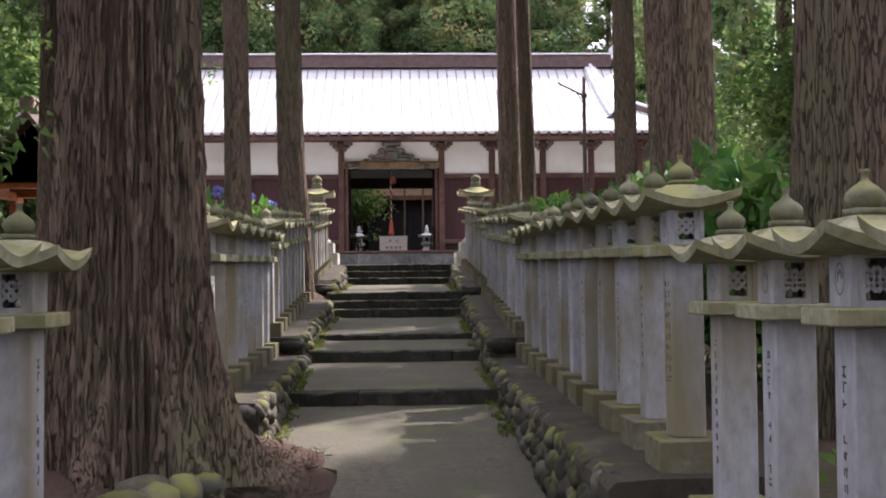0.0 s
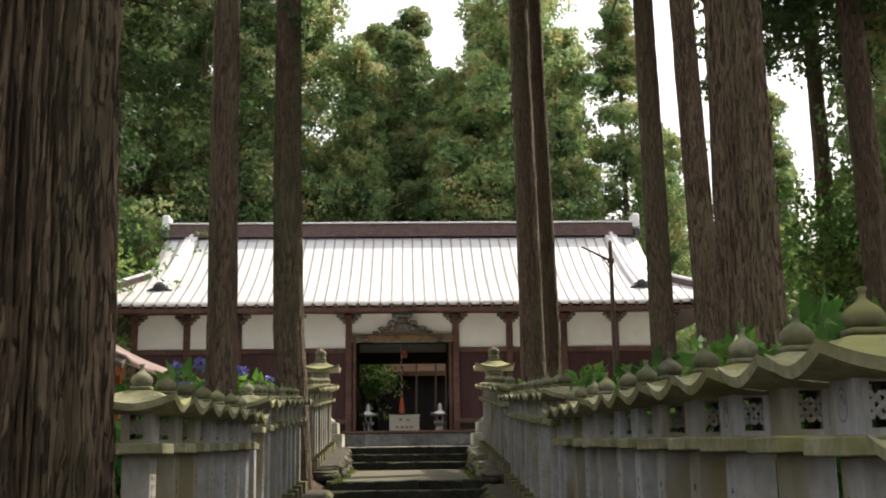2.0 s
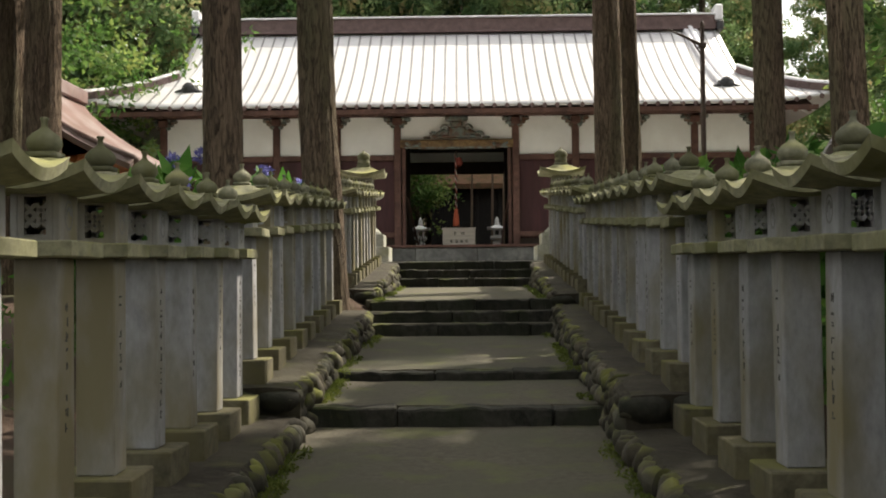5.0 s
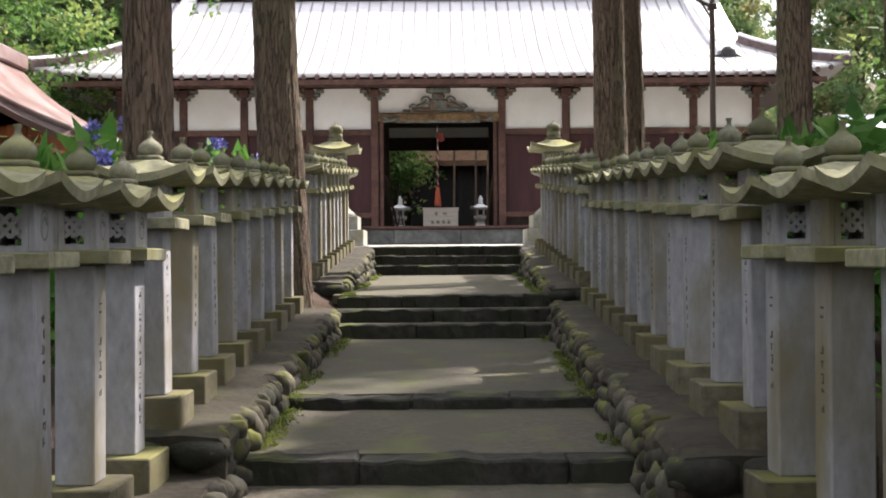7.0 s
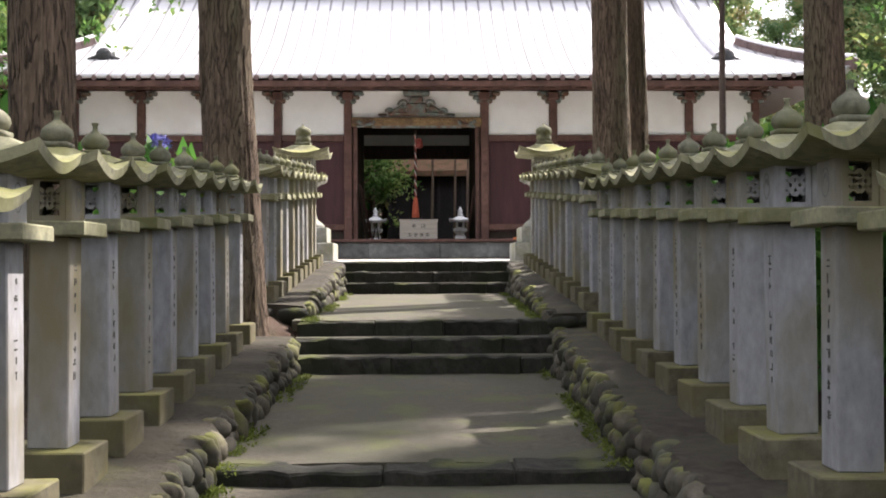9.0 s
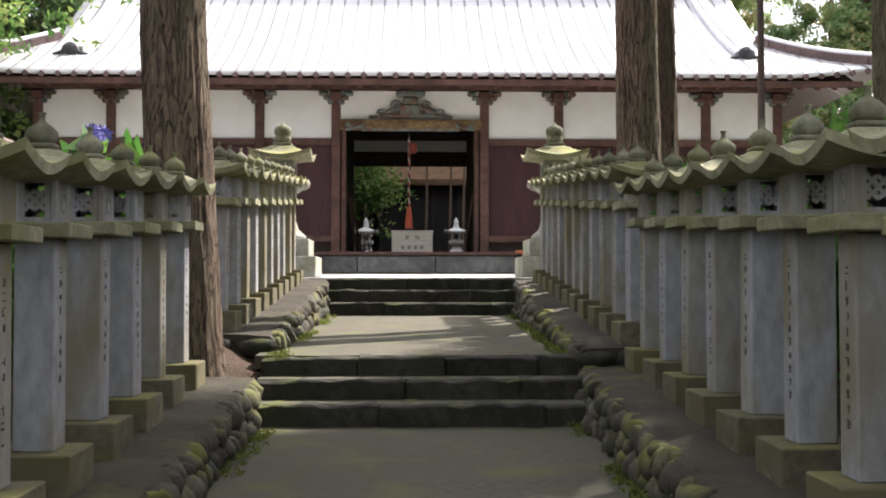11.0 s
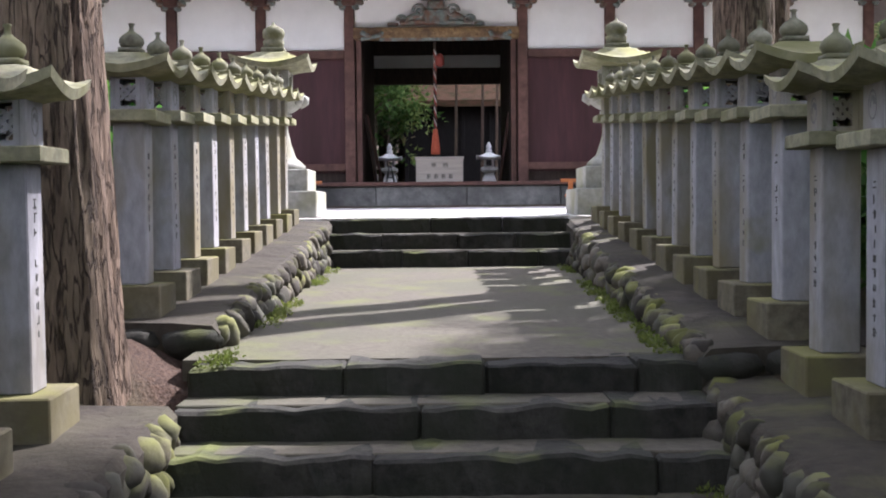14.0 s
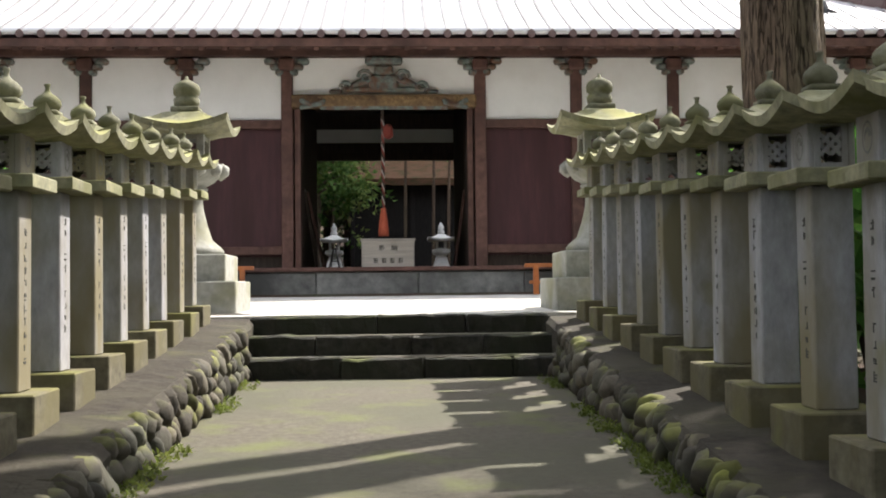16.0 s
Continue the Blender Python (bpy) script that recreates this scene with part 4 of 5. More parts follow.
# ---- things at the hall ----
def bell_rope():
    ob = thing("bell_rope", "red and white twisted bell rope with orange tassel", "bell rope", (-0.05, 35.52, 0))
    top, low = 5.1, 3.52
    for c, m in ((0, M_DARKRED), (1, M_WHITECORD), (2, M_DARKWOOD)):
        pts = [(0.017 * math.cos(k * 0.5 + c * 2.09), 0.017 * math.sin(k * 0.5 + c * 2.09), lerp(top, low, k / 90)) for k in range(91)]
        part("strand", tube(bmesh.new(), pts, [0.016 if c != 1 else 0.012] * 91, 6), m, ob)
    part("tassel", lathe(bmesh.new(), [(0.09, 3.08), (0.085, 3.2), (0.06, 3.42), (0.045, 3.5), (0.05, 3.54), (0.02, 3.56)], 14), M_RED, ob, "orange-red tassel", True)
    bell = part("bell", lathe(bmesh.new(), [(0.03, 4.72), (0.09, 4.76), (0.09, 4.84), (0.075, 4.93), (0.03, 4.97)], 14, (0.09, 0, 0)), M_DARKRED, ob, "dark red bell", True)
    part("hanger", box_bm((0, 0, 5.2), (0.05, 0.05, 0.3)), M_DARKWOOD, ob)
    return ob


bell_rope()

saisen = thing("offertory_box", "pale wooden offertory box with dark painted characters", "offertory box", (0.02, 36.0, 2.515))
body = part("body", box_bm((0, 0, 0.27), (0.90, 0.5, 0.46), 0.012), M_BOXWOOD, saisen)
for s in (-1, 1):
    part("foot", box_bm((s * 0.38, 0, 0.03), (0.09, 0.5, 0.06)), M_BOXWOOD, saisen)
    part("top_rail", box_bm((0, s * 0.24, 0.515), (0.94, 0.05, 0.04), 0.006), M_BOXWOOD, saisen)
for k in range(7):
    part("slat", box_bm((-0.36 + k * 0.12, 0, 0.512), (0.05, 0.43, 0.03)), M_BOXWOOD, saisen)


def sign_text(text, size, at, parent, material, name="lettering"):
    cu = bpy.data.curves.new(name, "FONT")
    cu.body, cu.size, cu.align_x, cu.extrude = text, size, "CENTER", 0.002
    ob = new(name, cu)
    ob.data.materials.append(material)
    ob.parent = parent
    ob.matrix_basis = pose(*at, 90, 0, 0)
    return ob


sign_text("\u5949\u3000\u7d0d", 0.11, (0.0, -0.254, 0.335), saisen, M_INK)
for k in range(4):
    bm = bmesh.new()
    x = -0.21 + k * 0.14
    for (dx, dz, w, h) in ((0, 0.03, 0.08, 0.014), (0, 0.0, 0.07, 0.012), (0, -0.03, 0.08, 0.012), (-0.012, 0, 0.012, 0.085), (0.028, -0.012, 0.012, 0.05)):
        box(bm, (x + dx, -0.2525, 0.16 + dz), (w, 0.004, h))
    part("painted_mark", bm, M_INK, body)


def garden_lantern(x, y, z):
    ob = thing("garden_lantern", "small white stone garden lantern", "stone lantern", (x, y, z), "pair of white lanterns")
    part("base", square_rings(bmesh.new(), [(0.27, -0.05), (0.27, 0.08), (0.22, 0.12), (0.14, 0.40), (0.12, 0.44)]), M_WHITE_STONE, ob)
    part("table", square_rings(bmesh.new(), [(0.13, 0.44), (0.23, 0.52), (0.23, 0.60), (0.17, 0.61)]), M_WHITE_STONE, ob)
    bm = bmesh.new()
    for sx in (-1, 1):
        for sy in (-1, 1):
            box(bm, (sx * 0.11, sy * 0.11, 0.72), (0.06, 0.06, 0.24))
    box(bm, (0, 0, 0.625), (0.26, 0.26, 0.04))
    part("fire_box", bm, M_WHITE_STONE, ob)
    r = part("roof", curved_cap(bmesh.new(), 0.36, 0.36, 0.15, 0.05, 0.06, 0.2, 8), M_WHITE_STONE, ob)
    r.location.z = 0.83
    part("finial", lathe(bmesh.new(), [(0.07, 1.02), (0.1, 1.07), (0.06, 1.13), (0.085, 1.19), (0.05, 1.26), (0.01, 1.33)], 12), M_WHITE_STONE, ob, "", True)


garden_lantern(-1.42, 46.4, 2.62)
garden_lantern(1.42, 46.2, 2.62)

stand = thing("sign_stand", "small black folding stand before a lantern", "stand", (-1.36, 45.3, 2.62))
for s in (-1, 1):
    part("leg", tube(bmesh.new(), [(s * 0.16, -0.12, 0), (s * 0.02, 0, 0.62)], [0.018, 0.018], 6), M_TILE, stand)
    part("rear_leg", tube(bmesh.new(), [(s * 0.12, 0.16, 0), (s * 0.02, 0, 0.62)], [0.014, 0.014], 6), M_TILE, stand)
part("crossbar", box_bm((0, -0.06, 0.3), (0.2, 0.02, 0.03)), M_TILE, stand)
for k, (x, y, lean) in enumerate(((-1.36, 36.9, 9), (-1.30, 37.4, 12), (1.34, 37.3, -8))):
    pl = thing("leaning_board", "old dark board leaning in the passage", "board", (x, y, 2.51), "boards leaning in the passage")
    part("board", box_bm((0, 0, 0.75), (0.05, 0.22, 1.5), 0.006, Matrix.Rotation(radians(-lean), 4, "Y")), M_TIMBER if k else M_DARKWOOD, pl)
for sx in (-1, 1):
    rail = thing("low_barrier", "low vermilion timber barrier", "barrier", (sx * 2.75 + 0.05, 33.9, 2.07), "vermilion barriers")
    part("rail", box_bm((0, 0, 0.46), (1.35, 0.07, 0.06), 0.008), M_ORANGE, rail)
    part("rail", box_bm((0, 0, 0.2), (1.2, 0.05, 0.05), 0.008), M_ORANGE, rail)
    for s in (-1, 1):
        part("post", box_bm((s * 0.5, 0, 0.22), (0.08, 0.08, 0.48), 0.008), M_ORANGE, rail)

pole = thing("lamp_post", "slim brown steel post with a slanting arm", "post", (4.5, 25.5, 1.8))
part("pole", lathe(bmesh.new(), [(0.055, -0.2), (0.05, 2.0), (0.042, 4.45), (0.02, 4.5)], 10), M_POLE, pole)
part("arm", tube(bmesh.new(), [(0, 0, 4.05), (-0.3, 0, 4.2), (-0.62, 0, 4.36)], [0.03, 0.025, 0.02], 8), M_POLE, pole)
part("stay", tube(bmesh.new(), [(0, 0, 3.85), (-0.18, 0, 4.13)], [0.015, 0.015], 6), M_POLE, pole)
part("bracket", box_bm((0, 0, 4.05), (0.13, 0.13, 0.1), 0.01), M_POLE, pole)

# small vermilion pavilion with a curved red roof, beyond the trees
pav = thing("pavilion", "small vermilion pavilion with curved faded-red metal roof", "pavilion", (-7.4, 24.6, 1.75))
for sx in (-1, 1):
    for y in (-1.1, 1.3):
        part("post", box_bm((sx * 1.35, y, 0.95), (0.17, 0.17, 1.9), 0.01), M_ORANGE, pav)
    part("beam", box_bm((sx * 1.35, 0.1, 1.85), (0.15, 3.2, 0.2), 0.01), M_ORANGE, pav)
    bm = bmesh.new()
    rows = []
    for k in range(11):
        f = k / 10
        x = sx * lerp(0.0, 2.35, f)
        z = lerp(3.45, 1.78, f ** 0.78) - 0.10 * math.sin(math.pi * f)
        rows.append([bm.verts.new((x, y, z + 0.10 * abs(y / 2.0) ** 3 * f)) for y in np.linspace(-2.0, 2.3, 9)])
    for a, b in zip(rows, rows[1:]):
        for i in range(8):
            bm.faces.new((a[i], a[i + 1], b[i + 1], b[i]))
    bmesh.ops.recalc_face_normals(bm, faces=bm.faces[:])
    bmesh.ops.solidify(bm, geom=bm.faces[:], thickness=0.08)
    part("roof_slope", bm, M_PINKROOF, pav, "faded red sheet roof slope", True)
    pts = [(sx * lerp(0, 2.3, k / 8), -1.98, lerp(3.36, 1.72, (k / 8) ** 0.78) - 0.10 * math.sin(math.pi * k / 8)) for k in range(9)]
    part("bargeboard", tube(bmesh.new(), pts, [0.09] * 9, 4), M_PINKROOF, pav, "red bargeboard")
for y in (-1.1, 1.3):
    part("tie_beam", box_bm((0, y, 1.95), (2.9, 0.15, 0.24), 0.01), M_ORANGE, pav)
bm = bmesh.new()
vs = [bm.verts.new(p) for p in ((-1.75, -1.3, 1.95), (1.75, -1.3, 1.95), (0.8, -1.3, 2.65), (0, -1.3, 3.3), (-0.8, -1.3, 2.65))]
bm.faces.new(vs)
bmesh.ops.solidify(bm, geom=bm.faces[:], thickness=0.06)
part("gable", bm, M_ORANGE, pav, "orange boarded gable")
part("ridge_beam", box_bm((0, 0.15, 3.5), (0.3, 4.4, 0.28), 0.03), M_PINKROOF, pav, "red ridge with end tile")

# shed with a bark roof, seen through the hall's passage; its walls are coloured black for shade
shed = thing("rear_shed", "timber shed with shade-black walls and brown bark roof behind the hall", "shed", (1.2, 51.2, 2.6), kind="structure")
part("wall", box_bm((0, 0, 1.5), (4.6, 2.4, 3.1), 0.02), M_SHED_SHADE, shed)
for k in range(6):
    part("post", box_bm((-2.25 + k * 0.9, -1.23, 1.45), (0.13, 0.1, 3.0), 0.01), M_SHED_SHADE, shed)
for s in (-1, 1):
    bm = bmesh.new()
    rows = [[bm.verts.new((lerp(-2.95, 2.95, i / 24), s * lerp(1.9, 0.0, j / 5), lerp(2.85, 4.1, (j / 5) ** 1.15) + 0.04 * noise.noise((i * 0.9, j * 1.3, s * 4.0)))) for i in range(25)] for j in range(6)]
    for a, b in zip(rows, rows[1:]):
        for i in range(24):
            bm.faces.new((a[i], a[i + 1], b[i + 1], b[i]))
    bmesh.ops.recalc_face_normals(bm, faces=bm.faces[:])
    bmesh.ops.solidify(bm, geom=bm.faces[:], thickness=0.22)
    part("roof_slope", bm, M_THATCH, shed, "thick weathered brown bark roof slope")

far = thing("far_house", "pale low house beyond the trees", "house", (17.0, 41.0, 2.2), kind="structure")
part("wall", box_bm((0, 0, 1.2), (9, 5, 2.8)), M_HOUSE, far)
bm = bmesh.new()
for s in (-1, 1):
    box(bm, (0, s * 1.6, 3.1), (10, 3.6, 0.12), 0, Matrix.Rotation(radians(-22 * s), 4, "X"))
part("roof", bm, M_ROOFMETAL, far)
for k in range(4):
    w = part("window", box_bm((-3.2 + k * 2.1, -2.52, 1.3), (1.1, 0.06, 1.1), 0.01), M_DARKWOOD, far)


# ---- trees ----
def trunk(parent, path, radii, flare=0.0, ridges=22, n=72, rows=90, depth=0.05, seed=0.0, roots=()):
    """Tapered trunk with furrowed bark: path of (x, y, z) from its foot, radii along it."""
    pts = [Vector(p) for p in path]
    lens = [0.0]
    for a, b in zip(pts, pts[1:]):
        lens.append(lens[-1] + (b - a).length)
    vs, fs = [], []
    for j in range(rows + 1):
        f = (j / rows) ** 1.5 if flare else j / rows
        s = f * lens[-1]
        i = max(k for k in range(len(lens)) if lens[k] <= s + 1e-9)
        i = min(i, len(pts) - 2)
        g = (s - lens[i]) / (lens[i + 1] - lens[i])
        c = pts[i].lerp(pts[i + 1], g)
        r = lerp(radii[i], radii[i + 1], g)
        for k in range(n):
            a = 2 * math.pi * k / n
            wob = noise.noise((math.cos(a) * 1.5 + seed, math.sin(a) * 1.5, s * 0.25))
            q = a * ridges / (2 * math.pi)
            w = noise.noise((math.cos(a) * ridges * 0.32 + seed, math.sin(a) * ridges * 0.32, s * 0.8 + seed))
            w2 = noise.noise((math.cos(a) * ridges * 0.8, math.sin(a) * ridges * 0.8 + seed, s * 2.2))
            bark = -abs(w) * 1.5 - abs(w2) * 0.7 + 0.5
            rr = r * (1 + 0.05 * wob) + depth * bark
            if flare:
                fall = math.exp(-s / 0.55)
                lobes = 0.55 + 0.45 * math.cos(5 * a + seed) + 0.3 * math.cos(3 * a + 2 * seed)
                rr += flare * fall * lobes + flare * 0.25 * math.exp(-s / 1.6)
                for ra, rl in roots:
                    d = (a - ra + math.pi) % (2 * math.pi) - math.pi
                    rr += rl * math.exp(-(d / 0.2) ** 2) * math.exp(-s / 0.36)
            vs.append((c.x + rr * math.cos(a), c.y + rr * math.sin(a), c.z))
    for j in range(rows):
        for k in range(n):
            fs.append((j * n + k, j * n + (k + 1) % n, (j + 1) * n + (k + 1) % n, (j + 1) * n + k))
    return raw("trunk", vs, fs, M_BARK, parent, True)


def tufts(centres, sizes, per, leaf, rs, droop=0.0, aspect=0.45):
    """Leaf blades set over many small clumps: arrays of vertices and triangles."""
    c = np.repeat(np.asarray(centres, float), per, axis=0)
    s = np.repeat(np.asarray(sizes, float), per)
    n = len(c)
    d = rs.normal(size=(n, 3))
    d /= np.linalg.norm(d, axis=1)[:, None]
    d[:, 2] = d[:, 2] * 0.85 + 0.12
    p = c + d * (s * rs.uniform(0.55, 1.0, n))[:, None]
    out = d + rs.normal(size=(n, 3)) * 0.55
    out[:, 2] -= droop
    out /= np.linalg.norm(out, axis=1)[:, None]
    side = np.cross(out, rs.normal(size=(n, 3)))
    side /= np.linalg.norm(side, axis=1)[:, None]
    ln = leaf * rs.uniform(0.6, 1.3, n)
    a = p - side * (ln * aspect * 0.5)[:, None]
    b = p + out * ln[:, None]
    e = p + side * (ln * aspect * 0.5)[:, None]
    v = np.stack([a, e, b], axis=1).reshape(-1, 3)
    return v


def billows(centres, sizes, per, leaf, rs, aspect=0.85):
    """Sprays laid like shingles over rounded boughs, most of them on the upper side."""
    c = np.repeat(np.asarray(centres, float), per, axis=0)
    s = np.repeat(np.asarray(sizes, float), per)
    n = len(c)
    d = rs.normal(size=(n, 3))
    d[:, 2] = d[:, 2] * 0.8 + 0.35
    d /= np.linalg.norm(d, axis=1)[:, None]
    p = c + d * np.array([1.0, 1.0, 0.72]) * (s * rs.uniform(0.72, 1.05, n))[:, None]
    up = d + rs.normal(size=(n, 3)) * 0.38
    side = np.cross(up, rs.normal(size=(n, 3)))
    side /= np.linalg.norm(side, axis=1)[:, None]
    out = np.cross(side, up) + d * 0.35
    out /= np.linalg.norm(out, axis=1)[:, None]
    ln = leaf * rs.uniform(0.6, 1.35, n)
    w = (ln * aspect * 0.5)[:, None]
    return np.stack([p - side * w, p + side * w, p + out * ln[:, None]], axis=1).reshape(-1, 3)


def leaf_mesh(name, v, material):
    me = bpy.data.meshes.new(name)
    n = len(v)
    me.vertices.add(n)
    me.vertices.foreach_set("co", v.astype(np.float32).ravel())
    me.loops.add(n)
    me.loops.foreach_set("vertex_index", np.arange(n, dtype=np.int32))
    me.polygons.add(n // 3)
    me.polygons.foreach_set("loop_start", np.arange(0, n, 3, dtype=np.int32))
    me.update(calc_edges=True)
    me.validate()
    me.materials.append(material)
    return me


def cedar_crown(seed, height, radius, foot, clumps, per, leaf, material, size=0.6, blunt=0.75):
    """Cone of drooping boughs, each a row of tufts; uneven, with gaps. Foot: where the boughs begin."""
    rs = np.random.RandomState(seed)
    cs, ss = [], []
    while len(cs) < clumps:
        f = rs.rand() ** 1.25
        z = foot + (height - foot) * f
        reach = radius * (1 - f) ** blunt * (0.75 + 0.45 * noise.noise((seed * 3.1, z * 0.35, rs.rand() * 0.1))) * rs.uniform(0.8, 1.12) + 0.2
        a = rs.rand() * 2 * math.pi
        lobe = 1 + 0.28 * math.sin(3 * a + seed + z * 0.9)
        for k in range(rs.randint(2, 5)):
            q = reach * lobe * rs.uniform(0.45, 1.0)
            cs.append((q * math.cos(a) + rs.normal() * 0.2, q * math.sin(a) + rs.normal() * 0.2, z - 0.25 * q * rs.uniform(0.3, 1) + rs.normal() * 0.18))
            ss.append(size * rs.uniform(0.55, 1.25) * (1 - 0.45 * f))
    return leaf_mesh("crown", billows(cs, ss, per, leaf, rs), material)


# woods behind the hall: tall cedars, with others added around only for shade
FOREST = [cedar_crown(11, 30, 4.9, 2.0, 700, 130, 0.17, M_CEDAR, 0.98, 0.5), cedar_crown(12, 22, 4.2, 1.5, 600, 125, 0.16, M_CEDAR, 0.86, 0.62), cedar_crown(13, 17, 3.7, 1.0, 500, 120, 0.15, M_CEDAR, 0.8, 0.6)]


def far_trunk_mesh():
    bm = tube(bmesh.new(), [(0, 0, -0.5), (0.03, 0, 4), (-0.02, 0.03, 9), (0, 0, 15), (0, 0, 20)], [0.3, 0.25, 0.2, 0.13, 0.03], 10)
    me = bpy.data.meshes.new("trunk")
    bm.to_mesh(me)
    bm.free()
    me.materials.append(M_BARK)
    return me


FAR_TRUNK = far_trunk_mesh()
WOODS = [
    (-27, 46, 1, 1.15), (-23, 50, 0, 1.05), (-19, 47, 1, 1.2), (-15.5, 50, 0, 1.05), (-12, 48, 1, 1.25), (-8.9, 50, 0, 1.05), (-6.2, 54, 0, 1.05), (-5.0, 51.5, 0, 1.08),
    # x 0.2, -1.9 and 2.1 added to shade the passage view.
    (-1.3, 58, 2, 0.98), (0.6, 62, 2, 1.02), (0.2, 53.5, 2, 0.8), (-1.9, 52, 2, 0.72), (2.1, 52.5, 2, 0.7), (5.6, 51.5, 0, 0.98), (6.0, 54, 1, 1.0), (8.4, 57, 1, 0.92), (10.6, 53, 1, 0.95), (13.2, 57, 2, 0.92), (7.0, 50, 2, 0.85),
    (17, 52, 2, 1.0), (21, 49, 1, 0.95), (25, 53, 1, 1.1), (30, 48, 1, 1.1), (-10.5, 59, 0, 1.1), (-2.6, 66, 2, 0.85), (5, 66, 1, 0.9), (15.5, 66, 2, 1.0), (-14, 62, 0, 1.1), (20, 63, 1, 0.95), (-21, 61, 0, 1.0), (10.6, 70, 2, 1.1),
    # From x 4.6 on: added to block light, the last three unseen.
    (-17, 38, 1, 1.0), (4.6, 57.5, 1, 1.0), (2.4, 55.6, 1, 0.85), (7.2, 60.5, 1, 1.0), (-9.0, 11.0, 1, 0.95), (11.0, 20.3, 2, 0.92), (11.2, 23.4, 2, 0.92),
    # Unseen behind the camera, placed to hold back sky light.
    (-14, -4, 1, 0.9), (8, -5, 1, 1.0), (0.5, -17, 0, 0.9), (-8, -14, 0, 0.9), (9, -13, 0, 0.9)]
for x, y, k, s in WOODS:
    t = thing("cedar_tree", "tall green cedar with brownish new tufts in the wood, some added for shade", "tree", (x, y, ground_z(x, y) - 0.1), "cedars of the wood", rz=RND.uniform(0, 360))
    for nm, me, sc in (("trunk", FAR_TRUNK, s), ("crown", FOREST[k], s)):
        o = new(nm, me)
        o.parent = t
        o.scale = (sc, sc, sc * RND.uniform(0.94, 1.06))
        if nm == "crown" and k == 2 and y > 50 and abs(x) < 3:
            o.location.z = 5.5  # bare lower trunks behind the hall's passage

# cedars along the approach, the last two unseen and added for shade
AVENUE = [
    # foot x, y, radius at eye height, top radius share, lean x, lean y, crown foot, crown radius, crown seed
    ("big", -1.56, 6.62, 0.38, 0.0, 0.0, 13.5, 2.8, 1), ("mid", -2.21, 15.98, 0.18, -0.01, 0.0, 12.5, 1.8, 2), ("curve", -1.66, 19.6, 0.24, 0.0, 0.0, 13.0, 2.0, 3),
    ("mid", 2.60, 23.9, 0.23, -0.015, 0.0, 12.5, 1.7, 4), ("mid", 3.12, 24.95, 0.19, -0.02, 0.0, 12.5, 1.7, 5), ("mid", 4.76, 22.05, 0.22, -0.010, 0.0, 10.6, 2.7, 6),
    ("big2", 3.75, 13.76, 0.32, -0.002, 0.0, 14.0, 2.8, 7), ("mid", 4.45, 17.65, 0.19, -0.032, 0.0, 13.0, 1.8, 8), ("big2", 3.14, 6.95, 0.50, 0.0, 0.0, 12.0, 3.0, 9),
    # x 9.6 and 10.2 never come into view; added to shade the path.
    ("mid", -6.42, 21.0, 0.24, 0.01, 0.0, 9.0, 2.6, 10), ("mid", -5.70, 20.4, 0.24, 0.012, 0.0, 5.6, 3.4, 11), ("mid", 6.9, 17.6, 0.20, -0.02, 0.0, 7.5, 1.3, 12), ("mid", 9.4, 25.6, 0.20, -0.01, 0.0, 8.5, 2.0, 14), ("mid", 9.6, 14.0, 0.24, 0.0, 0.0, 9.5, 3.4, 16), ("mid", 10.2, 8.5, 0.24, 0.0, 0.0, 9.5, 3.4, 17)]
